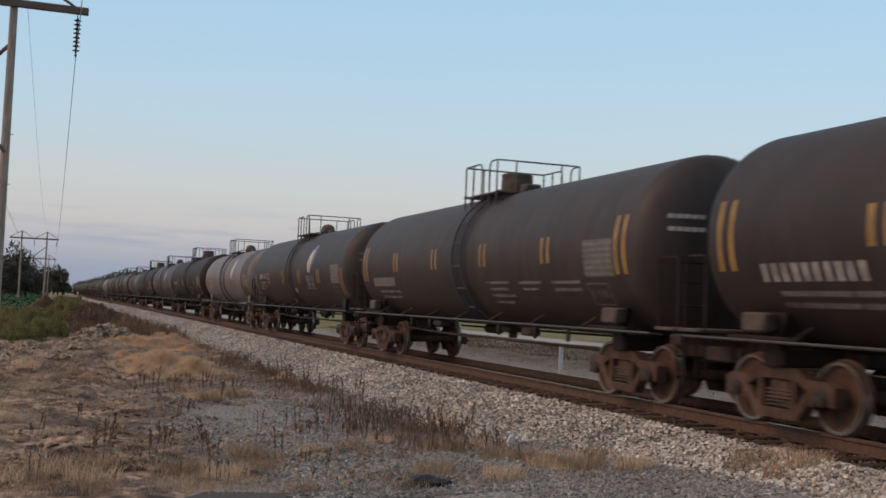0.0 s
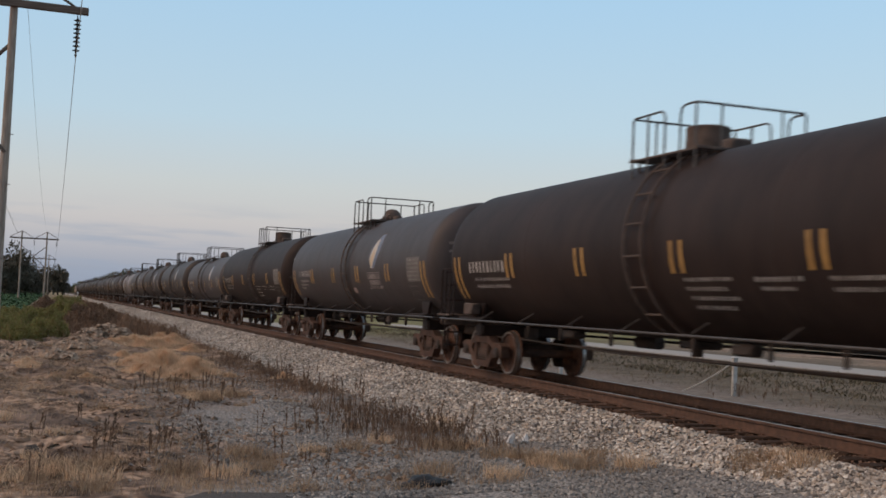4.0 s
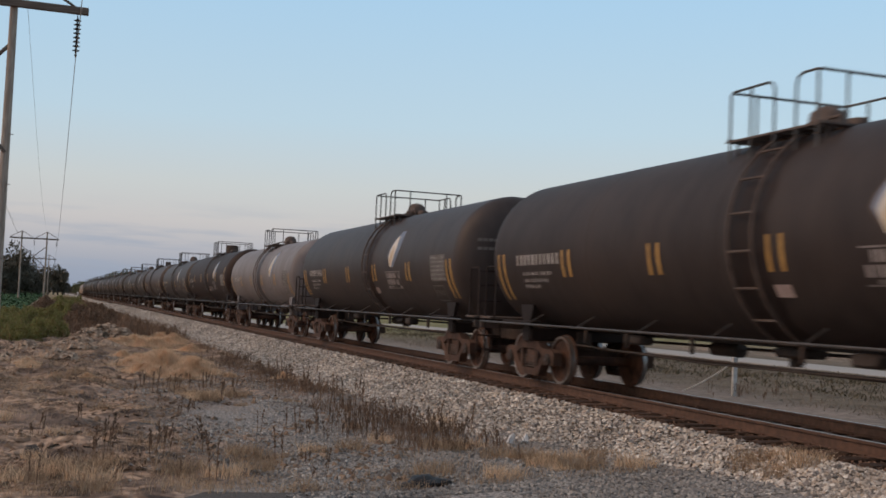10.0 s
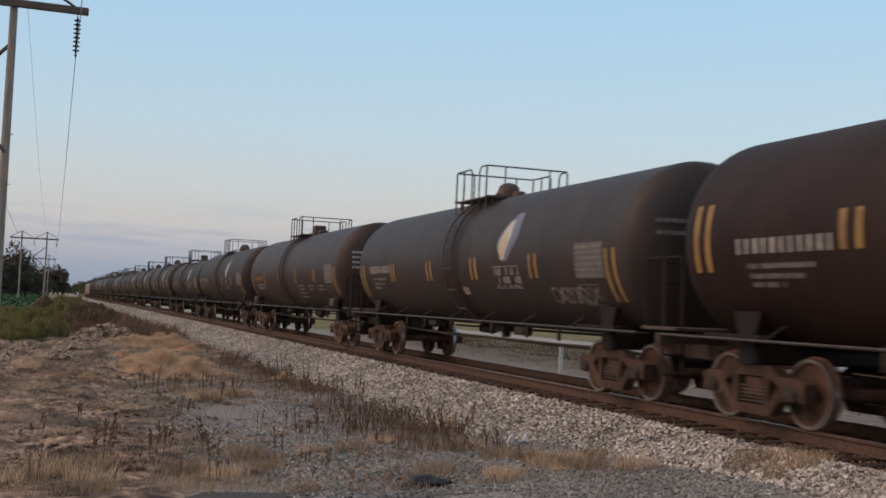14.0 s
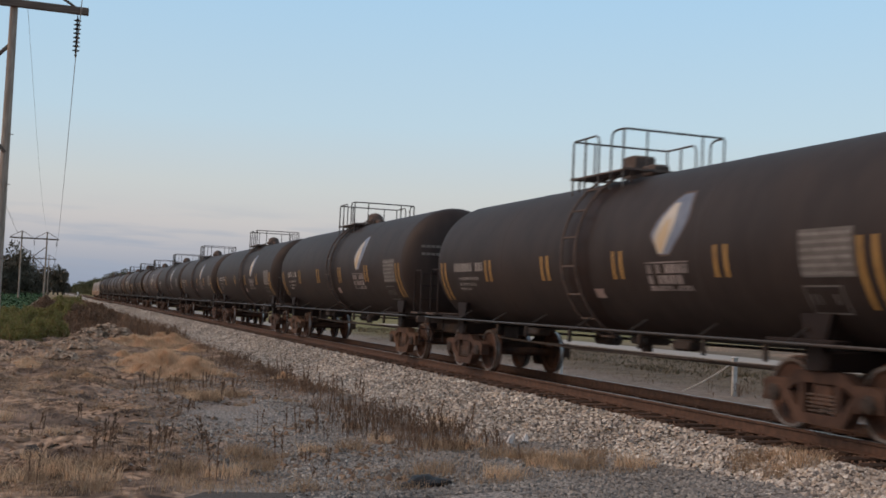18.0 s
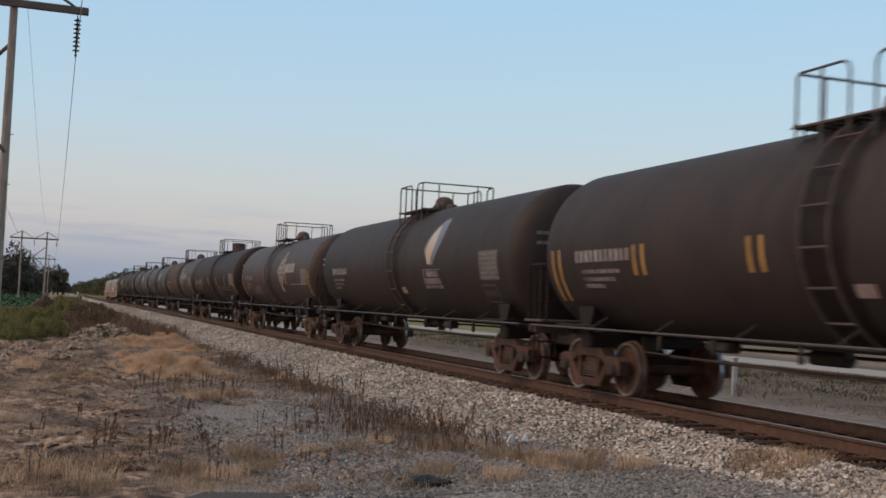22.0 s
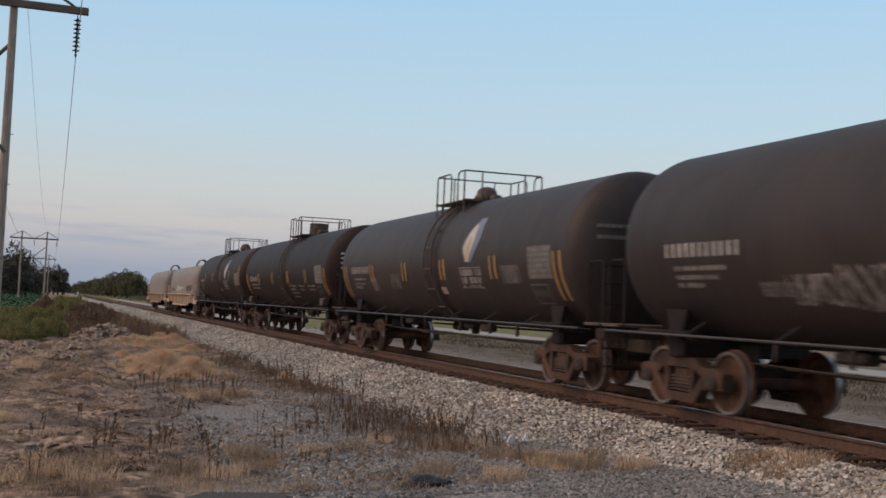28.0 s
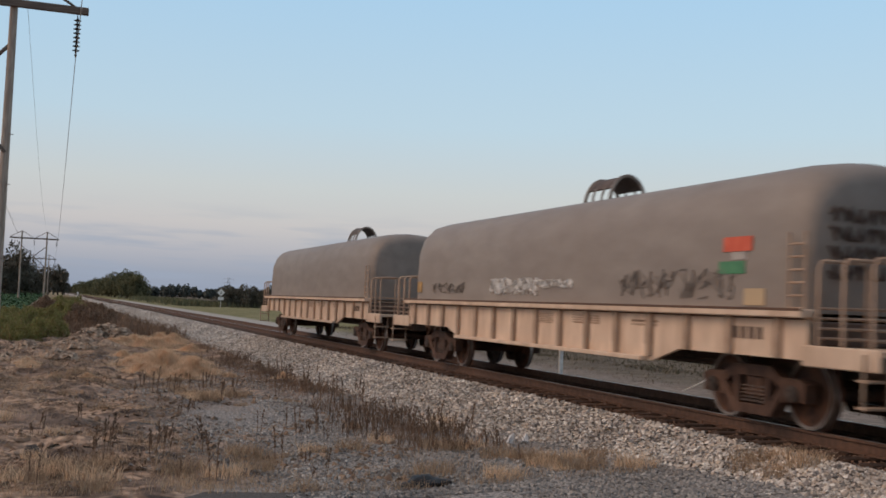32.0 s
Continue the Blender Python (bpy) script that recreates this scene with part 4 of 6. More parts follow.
v, f = blades(scatter(9000, 21, 46, 225, 420, lambda x, y: 1.0 if 24 + (y - 225) * 0.02 < x < 33 + (y - 225) * 0.04 else 0.05, 47, 1.2), (0.4, 1.5), 0.10, 0.4, 48)
tagged(soup("far_weed_bank", v, f, M_LEAF), "dark green weed bank beyond the track", "weeds", kind="stuff")
v, f = blades(scatter(14000, 17.5, 31, 16, 90, lambda x, y: 0.25 + clumpy(0.5, 6.0, 0.0, 2.0)(x, y), 41, 1.3), (0.03, 0.13), 0.012, 1.2, 42)
tagged(soup("far_dry_grass", v, f, M_FARGRASS), "dry grass strip between track and road", "dry grass", kind="stuff")

v, f = blades(scatter(13000, 21.5, 30.5, 16, 90, lambda x, y: 0.15 + clumpy(0.35, 9.0, -0.05, 2.0)(x, y), 61, 1.3), (0.05, 0.20), 0.022, 1.4, 62)
tagged(soup("bank_weeds", v, f, M_BANK), "olive brown weeds on the bank below the road", "weeds", kind="stuff")


# ---- power line ----
def h_frame(x, y, ht, arm_z, detail, half=2.1):
    t = tagged(new("power_pole"), "wooden two-pole power line structure with crossarm", "power pole", "power line structures")
    t.matrix_basis = pose(x, y, GROUND)
    zz = arm_z - GROUND
    for sx in (-half, half):
        g = Geo().tube([(sx, 0, -0.3), (sx, 0, ht * 0.5), (sx, 0, ht)], 0.17, 12, 0.125)
        p = part("pole", g, M_POLE, t, "grey weathered wooden pole")
        if detail:
            g = Geo()
            for z in (3.1, 5.6, 7.3):
                g.tube([(0.10 + sx, -0.12, z), (0.24 + sx, -0.14, z)], 0.012, 5)
            part("step_bolt", g, M_STEEL, p)
    g = Geo().box((0, -0.19, zz), (8.2, 0.16, 0.26), 0.02)
    arm = part("crossarm", g, M_ARM, t, "dark timber crossarm")
    for sx in (-half, half):
        g = Geo().box((sx, -0.15, zz), (0.14, 0.22, 0.14), 0.02)
        part("bolt_plate", g, M_STEEL, arm)
        for s in (-1, 1):
            g = Geo().tube([(sx + 0.05 * s, -0.2, zz + 1.25), (sx + s * 1.95, -0.2, zz + 0.12)], 0.05, 6)
            part("brace", g, M_ARM, t)
    part("cross_brace", Geo().tube([(-half, -0.12, zz - 1.3), (half, -0.12, zz - 5.1)], 0.07, 6), M_ARM, t)
    part("cross_brace", Geo().tube([(half, 0.12, zz - 1.3), (-half, 0.12, zz - 5.1)], 0.07, 6), M_ARM, t)
    for sx in (-3.75, 0.0, 3.75):
        n = 8 if detail else 6
        prof = [(-0.02, 0.012), (-0.10, 0.02)]
        z = -0.16
        for k in range(n):
            prof += [(z, 0.03), (z - 0.015, 0.05), (z - 0.05, 0.125), (z - 0.065, 0.12), (z - 0.06, 0.04), (z - 0.13, 0.03)]
            z -= 0.15
        prof += [(z - 0.02, 0.03), (z - 0.08, 0.045), (z - 0.14, 0.01)]
        g = Geo().lathe(prof, 12, "z", (sx, -0.19, zz - 0.13))
        part("insulator_string", g, M_INSUL, t, "dark string of porcelain disc insulators")
    return t


def wire(pts, r=0.013):
    g = Geo().tube(pts, r, 5)
    tagged(part("power_line_wire", g, M_WIRE), "thin sagging overhead power line wire", "wire", "power line wires")


LINE_X = -3.45
FRAMES = [(40.0, 12.3, 11.05), (209, 12.3, 10.35), (345, 12.3, 10.35), (480, 12.3, 10.35), (620, 12.3, 10.35), (-100, 12.3, 10.35)]
for i, (y, ht, az) in enumerate(FRAMES[:5]):
    h_frame(LINE_X, y, ht, az, i == 0, 1.68 if i == 0 else 2.1)
seq = [-100, 40, 209, 345, 480, 620]
for a, b in zip(seq[:-1], seq[1:]):
    for sx in (-3.75, 0.0, 3.75):
        pts = []
        for k in range(25):
            u = k / 24
            pts.append((LINE_X + sx, a + (b - a) * u - 0.19, 10.75 - 0.5 * u * (a == 40) - 1.5 - 2.4 * 4 * u * (1 - u) * ((b - a) / 172) ** 2))
        wire(pts)
    for sx in (-2.0, 2.0):
        pts = []
        for k in range(25):
            u = k / 24
            pts.append((LINE_X + sx, a + (b - a) * u, 10.35 + 1.6 - 1.6 * 4 * u * (1 - u) * ((b - a) / 172) ** 2))
        wire(pts, 0.007)

# ---- small fixed things ----
t = tagged(new("warning_sign"), "white diamond road sign with plate on a post", "road sign")
t.matrix_basis = pose(31.0, 216.6, GROUND, 0, 0, -8)
part("post", Geo().box((0, 0, 1.6), (0.09, 0.06, 3.4), 0.01), M_POST, t)
part("diamond_plate", Geo().box((0, -0.06, 2.95), (1.05, 0.02, 1.05), 0.005, Matrix.Rotation(radians(45), 3, "Y")), M_SIGN, t, "white diamond plate")
part("lower_plate", Geo().box((0, -0.06, 1.80), (1.1, 0.02, 0.6), 0.005), M_SIGN, t, "white rectangular plate")
part("diamond_mark", Geo().box((0, -0.08, 2.95), (0.10, 0.01, 0.6), 0.0), M_STEEL, t, "small dark mark")

t = tagged(new("transmission_tower"), "faint steel lattice tower far beyond the woods", "lattice tower")
t.matrix_basis = pose(147, 985, GROUND)
for sx in (-1, 1):
    part("leg", Geo().tube([(sx * 3.0, 0, 0), (sx * 0.9, 0, 13), (sx * 0.7, 0, 20)], 0.12, 4), M_WIRE, t)
for k in range(5):
    z, z2 = 3.6 * k, 3.6 * (k + 1)
    part("lattice_bar", Geo().tube([(-3 + 0.5 * k, 0, z), (3 - 0.5 * (k + 1), 0, z2)], 0.08, 4), M_WIRE, t)
    part("lattice_bar", Geo().tube([(3 - 0.5 * k, 0, z), (-3 + 0.5 * (k + 1), 0, z2)], 0.08, 4), M_WIRE, t)
for z in (14.5, 18.0):
    part("tower_arm", Geo().tube([(-5.5, 0, z), (0, 0, z + 0.8), (5.5, 0, z)], 0.1, 4), M_WIRE, t)
t = tagged(new("marker_post"), "small white marker post far along the track", "marker post", "white marker posts")
t.matrix_basis = pose(7.4, 352, GROUND)
part("post", Geo().box((0, 0, 0.7), (0.3, 0.2, 1.5), 0.02), M_POST, t)
part("cap", Geo().box((0, 0, 1.5), (0.5, 0.1, 0.5), 0.02), M_SIGN, t)
for x, y, h in [(16.2, 33.6, 0.95), (17.75, 25.9, 1.05)]:
    t = tagged(new("marker_post"), "short white painted marker post beyond the track", "marker post", "white marker posts")
    t.matrix_basis = pose(x, y, GROUND - 0.05)
    part("post", Geo().box((0, 0, h / 2), (0.13, 0.10, h), 0.012), M_POST, t)
    part("cap", Geo().box((0, 0, h + 0.03), (0.17, 0.14, 0.06), 0.015), M_POST, t)
r0 = random.Random(77)
for i in range(16):
    x, y = 17.9 + r0.gauss(0.2, 0.55), 25.9 + r0.gauss(0, 0.8)
    ob = put("dead_weed", weeds[i % 6], M_DEAD, None, Matrix.Translation((x, y, ground_z(x, y))) @ Matrix.Rotation(r0.uniform(0, 6), 4, "Z") @ Matrix.Scale(r0.uniform(0.5, 0.95), 4))
    tagged(ob, "dead dark weed stalk beside a white marker post", "dead weed", "dead weeds about the marker post")
pts = [(17.7, 25.9, 0.2)] + [(17.7 - 0.75 * u, 25.9 + 1.34 * u, 0.2 - 0.92 * u + 0.25 * u * (u - 1)) for u in (0.2, 0.4, 0.6, 0.8, 1.0)]
tagged(part("guy_cable", Geo().tube(pts, 0.022, 6), M_POST), "pale cable running from the post to the ground", "cable")


def lump(seed, sx, sy, sz):
    r = random.Random(seed)
    bm = bmesh.new()
    bmesh.ops.create_icosphere(bm, subdivisions=3, radius=1.0)
    for p in bm.verts:
        k = 1 + 0.35 * noise.noise(p.co * 1.6 + Vector((seed, 0, 0))) + 0.15 * noise.noise(p.co * 4 + Vector((0, seed, 0)))
        p.co = Vector((p.co.x * sx * k, p.co.y * sy * k, max(-0.2, p.co.z) * sz * k))
    bm.verts.index_update()
    g = Geo().add([p.co.copy() for p in bm.verts], [[p.index for p in q.verts] for q in bm.faces])
    bm.free()
    return g


def heap_place(a, h):
    def place(n, r):
        d, t = a * np.sqrt(r.random(n)), r.uniform(0, 6.283, n)
        return np.stack([d * np.cos(t), 0.7 * d * np.sin(t), h * (1 - (d / a) ** 2) * r.uniform(0.75, 1.1, n) - 0.03], 1)
    return place


for i, (x, y, a, h) in enumerate([(1.75, 52.2, 0.75, 0.42), (2.45, 52.8, 0.95, 0.6), (3.1, 52.4, 0.7, 0.45), (2.7, 54.2, 0.8, 0.6), (0.4, 41.0, 0.7, 0.2), (-0.7, 38.5, 0.6, 0.2), (1.1, 44.0, 0.7, 0.22), (2.0, 43.0, 0.6, 0.2), (0.2, 33.0, 0.6, 0.16), (-1.0, 33.0, 0.6, 0.15), (0.9, 37.0, 0.5, 0.16)]):
    v, f = stones(420, heap_place(a, h), (0.05, 0.17), 300 + i)
    ob = soup("soil_mound", v, f, M_CLODPALE)
    ob.matrix_basis = pose(x, y, ground_z(x, y), 0, 0, 17 * i)
    tagged(ob, "rough heap of pale dry soil clods on the verge", "soil heap", "soil heaps on the verge")
tagged(part("plastic_sheet", lump(4, 0.30, 0.17, 0.11), M_SHEET, None, "", pose(4.24, 12.25, ground_z(4.24, 12.25))), "crumpled black plastic sheet lying on gravel", "plastic sheet")
tagged(part("rock", lump(8, 0.12, 0.10, 0.16), M_ROCK, None, "", pose(-0.12, 14.4, ground_z(-0.12, 14.4))), "dark pointed rock among dry grass", "rock")
tagged(part("rock", lump(9, 0.24, 0.12, 0.09), M_ROCK, None, "", pose(1.4, 18.0, ground_z(1.4, 18))), "dark flat rock on the bare verge", "rock")
for x, y, k in [(6.62, 15.35, 1), (6.83, 15.3, 2)]:
    tagged(part("crumpled_paper", lump(10 + k, 0.075, 0.05, 0.13), M_PAPER, None, "", pose(x, y, ground_z(x, y) + 0.02, 0, 20 * k, 30 * k), smooth=0), "scrap of white paper caught in weeds", "paper scrap")


# ---- the train: shared shapes ----
R_TANK, Z_TANK = 1.52, 2.52
SPEED = 15.3736
STRAIGHT, HEAD = 7.92, 0.60


def tank_geo(straight):
    prof = []
    for k in range(11):
        a = math.pi / 2 * k / 10
        prof.append((-straight - HEAD * math.cos(a), max(0.002, R_TANK * math.sin(a) ** 0.8)))
    ys = [-3.9, 0.0, 3.9]
    prof.append((-straight + 0.05, R_TANK))
    for y in ys:
        prof += [(y - 0.06, R_TANK), (y - 0.02, R_TANK), (y - 0.008, R_TANK + 0.003), (y + 0.008, R_TANK + 0.003), (y + 0.02, R_TANK), (y + 0.06, R_TANK)]
    prof.append((straight - 0.05, R_TANK))
    for k in range(11):
        a = math.pi / 2 * (10 - k) / 10
        prof.append((straight + HEAD * math.cos(a), max(0.002, R_TANK * math.sin(a) ** 0.8)))
    return Geo().lathe(prof, 64, "y", (0, 0, Z_TANK))


def on_tank(y, z, lift=0.007):
    """The point of the near side of the shell at height z."""
    s = max(-0.999, min(0.999, (z - Z_TANK) / R_TANK))
    c = math.sqrt(1 - s * s)
    return (-(R_TANK + lift) * c, y, Z_TANK + (R_TANK + lift) * s)


def arc_of(z):
    return R_TANK * math.asin((z - Z_TANK) / R_TANK)


def z_of(arc):
    return Z_TANK + R_TANK * math.sin(arc / R_TANK)


def decal(g, rows, lift=0.007):
    """Rows of (arc, y_left, y_right) laid on the shell as a strip."""
    vs = []
    for a, y0, y1 in rows:
        z = z_of(a)
        vs += [on_tank(y0, z, lift), on_tank((y0 + y1) / 2, z, lift), on_tank(y1, z, lift)]
    fs = []
    for i in range(len(rows) - 1):
        for j in range(2):
            fs.append((3 * i + j, 3 * i + j + 1, 3 * i + 4 + j, 3 * i + 3 + j))
    return g.add(vs, fs)


def bar(g, y0, y1, z0, z1, lift=0.007, n=4):
    a0, a1 = arc_of(z0), arc_of(z1)
    return decal(g, [(a0 + (a1 - a0) * k / n, y0, y1) for k in range(n + 1)], lift)


def letter_row(g, y0, y1, z, h, seed, gap=0.035, lift=0.008):
    """A line of unreadable lettering as separate plain bars; y0 > y1, read along the car."""
    r = random.Random(seed)
    gap = max(gap, 0.48 * h)
    y, w = y0, h * 0.40
    while y - w > y1:
        if h > 0.2 or r.random() < 0.95:
            bar(g, y - w * r.uniform(0.75, 1.0), y, z - h / 2, z + h / 2, lift, 2)
        y -= w + gap
    return g


def leaf_rows(y, z, w, h, s=1.0, n=16):
    """Outline of a flame-like leaf: blunt foot, full belly, tip leaning forward."""
    rows = []
    a0, a1 = arc_of(z), arc_of(z + h)
    for k in range(n + 1):
        u = k / n
        left = 0.5 - 0.32 * max(0.0, 0.3 - u) / 0.3 - 1.10 * max(0.0, u - 0.32) ** 1.5
        right = -0.08 - 0.46 * math.sin(min(1.0, u / 0.62) * math.pi / 2) + 0.32 * max(0.0, u - 0.62)
        left = max(left, right + 0.02)
        mid, half = (left + right) / 2, (left - right) / 2 * s
        rows.append((a0 + (a1 - a0) * u, y + w * (mid + half), y + w * (mid - half)))
    return rows


def kite_rows(y, z, w, h, s=1.0, n=14):
    """A tall diamond, widest below the middle, its tip leaning forward."""
    rows = []
    a0, a1 = arc_of(z), arc_of(z + h)
    am, hw = a0 + (a1 - a0) * 0.46, (a1 - a0) / 2
    for k in range(n + 1):
        u = -0.92 + 2.0 * k / n
        half = w / 2 * s * max(0.0, 1 - abs(u) / (0.92 if u < 0 else 1.08)) + 0.01
        lean = -0.10 * w * u * s
        rows.append((am + hw * u * s, y + lean + half, y + lean - half))
    return rows


def scribble(g, y0, y1, z0, z1, seed, strokes=7, wd=0.035):
    """Loose looping paint strokes laid on the shell."""
    r = random.Random(seed)
    for k in range(strokes):
        cy = y0 + (y1 - y0) * (k + 0.5) / strokes
        ph, fy, fz = r.uniform(0, 6), r.uniform(0.9, 1.6), r.uniform(1.4, 2.4)
        pts = []
        for j in range(26):
            u = j / 25 * 6.283
            pts.append((cy + (y1 - y0) / strokes * 0.95 * math.sin(fy * u + ph), (z0 + z1) / 2 + (z1 - z0) / 2 * math.sin(fz * u + ph * 2) * r.uniform(0.8, 1.0)))
        for (ya, za), (yb, zb) in zip(pts[:-1], pts[1:]):
            dy, dz = yb - ya, zb - za
            ln = math.hypot(dy, dz) or 1
            ny, nz = -dz / ln * wd / 2, dy / ln * wd / 2
            g.add([on_tank(ya + ny, za + nz), on_tank(yb + ny, zb + nz), on_tank(yb - ny, zb - nz), on_tank(ya - ny, za - nz)], [(0, 1, 2, 3)])
    return g


def head_bars(g, x0, x1, zs, h, straight):
    """Lettering bars on the front head."""
    for i, z in enumerate(zs):
        for k in range(5):
            xa, xb = x0 + (x1 - x0) * (k + 0.06) / 5, x0 + (x1 - x0) * (k + 0.9) / 5
            vs = []
            for zz in (z - h / 2, z + h / 2):
                for x in (xa, xb):
                    q = min(0.999, math.hypot(x, zz - Z_TANK) / R_TANK)
                    a = math.asin(q ** (1 / 0.8))
                    vs.append((x, -straight - HEAD * math.cos(a) - 0.012, zz))
            g.add(vs, [(0, 1, 3, 2)])
    return g


ME = {}
ME["tank"] = tank_geo(STRAIGHT).mesh("tank", 30)


def stripe_mesh(z0, z1):
    g = Geo()
    for s in (-0.135, 0.135):
        bar(g, s - 0.045, s + 0.045, z0, z1, 0.007, 8)
    return g.mesh("reflective_stripe", 60)


ME["tall"], ME["short"] = stripe_mesh(1.60, 2.50), stripe_mesh(2.02, 2.50)
ME["tall_up"], ME["short_up"] = stripe_mesh(2.03, 2.98), stripe_mesh(2.26, 2.74)


RAIL_Z = 4.66


def railing(end):
    """Bar across one end of the top platform with curved returns along both sides."""
    g, w, z1, rad = Geo(), 1.0, RAIL_Z, 0.019
    ye, zb = end * 0.97, Z_TANK + math.sqrt(R_TANK ** 2 - 1.0) - 0.02
    yi, c = ye - end * (1.03 if end > 0 else 0.45), 0.13
    pts = [(-w, yi, zb), (-w, yi, z1 - c), (-w, yi + end * 0.04, z1 - 0.04), (-w, yi + end * c, z1), (-w, ye - end * 0.05, z1), (-w + 0.05, ye, z1)]
    pts += [(-x, y, z) for x, y, z in pts[::-1]]
    return g.tube(pts, rad, 7).mesh("handrail", 50)


ME["rail_rear"], ME["rail_front"] = railing(1), railing(-1)
ME["post_side"] = Geo().tube([(0, 0, Z_TANK + math.sqrt(R_TANK ** 2 - 1.0) - 0.02), (0, 0, RAIL_Z - 0.02)], 0.02, 7).mesh("post", 50)
ME["post_mid"] = Geo().tube([(0, 0, Z_TANK + math.sqrt(R_TANK ** 2 - 0.3) - 0.02), (0, 0, RAIL_Z - 0.02)], 0.018, 7).mesh("post", 50)


def rails(car, plat, drop):
    for end, key in ((1, "rail_rear"), (-1, "rail_front")):
        h = put("handrail", ME[key], M_RAILING, car, pose(0, plat, -drop))
        for sx in (-1.0, 1.0):
            put("post", ME["post_side"], M_RAILING, h, pose(sx, end * 0.96, 0))
            if end > 0:
                put("post", ME["post_side"], M_RAILING, h, pose(sx, 0.47, 0))
        put("post", ME["post_mid"], M_RAILING, h, pose(-0.55, end * 0.97, 0))
        put("post", ME["post_mid"], M_RAILING, h, pose(0.55, end * 0.97, 0))


def platform_mesh():
    g, z = Geo(), Z_TANK + R_TANK - 0.02
    for sx in (-1, 1):
        for y in np.linspace(-0.98, 0.98, 9):
            g.box((sx * 0.78, y, z - 0.07), (0.46, 0.17, 0.02), 0.004)
        g.box((sx * 1.0, 0, z - 0.07), (0.03, 2.05, 0.035), 0.006).box((sx * 0.55, 0, z - 0.07), (0.03, 2.05, 0.035), 0.006)
    for y in (-0.98, 0.98):
        g.box((0, y, z - 0.05), (2.05, 0.05, 0.05), 0.008)
        for sx in (-0.85, 0.85):
            g.box((sx, y, z - 0.17), (0.035, 0.035, 0.22), 0.006)
    return g.mesh("platform", 40)


def dome_mesh(kind):
    g, z = Geo(), Z_TANK + R_TANK - 0.05
    if kind == "cyl":
        g.lathe([(0, 0.40), (0.02, 0.38), (0.46, 0.36), (0.5, 0.37), (0.53, 0.34), (0.56, 0.02)], 24, "z", (0, 0, z))
        g.box((0, 0.44, z + 0.3), (0.12, 0.08, 0.1), 0.02).box((0, -0.8, z + 0.12), (0.4, 0.35, 0.22), 0.04)
    elif kind == "box":
        g.box((0, 0, z + 0.22), (0.46, 0.42, 0.44), 0.04).box((0, -0.6, z + 0.12), (0.36, 0.4, 0.2), 0.04)
    else:
        g.lathe([(0, 0.27), (0.10, 0.27), (0.12, 0.30), (0.17, 0.30), (0.20, 0.27), (0.34, 0.24), (0.42, 0.14), (0.45, 0.01)], 24, "z", (0, 0, z))
        for j in range(8):
            t = 6.283 * j / 8
            g.box((0.29 * math.cos(t), 0.29 * math.sin(t), z + 0.15), (0.05, 0.05, 0.10), 0.01)
        g.lathe([(0, 0.15), (0.14, 0.15), (0.18, 0.12), (0.20, 0.01)], 14, "z", (0, -0.62, z))
        g.lathe([(0, 0.09), (0.20, 0.09), (0.24, 0.06), (0.25, 0.01)], 12, "z", (0.15, 0.55, z))
        g.tube([(-0.2, -0.5, z + 0.05), (-0.2, -0.5, z + 0.22), (-0.2, -0.3, z + 0.22)], 0.03, 6)
    return g.mesh("manway_housing", 40)


ME["platform"] = platform_mesh()
for k in ("cyl", "box", "round"):
    ME["dome_" + k] = dome_mesh(k)


def ladder_mesh():
    g = Geo()
    angs = [radians(a) for a in range(-62, 75, 9)]
    for s in (-0.27, 0.27):
        g.tube([(-(R_TANK + 0.09) * math.cos(a), s, Z_TANK + (R_TANK + 0.09) * math.sin(a)) for a in angs], 0.024, 6)
    for a in angs[::2]:
        q = (-(R_TANK + 0.09) * math.cos(a), 0, Z_TANK + (R_TANK + 0.09) * math.sin(a))
        g.tube([(q[0], -0.27, q[2]), (q[0], 0.27, q[2])], 0.019, 5)
    return g.mesh("ladder", 50)


ME["ladder"] = ladder_mesh()


def band_mesh():
    g = Geo()
    decal(g, [(arc_of(1.1) + (arc_of(3.98) - arc_of(1.1)) * k / 56, 0.42 + 0.06 * math.sin(k * 0.42), -0.42 - 0.05 * math.sin(k * 0.57)) for k in range(57)], 0.006)
    return g.mesh("stain_band", 60)


ME["band"] = band_mesh()


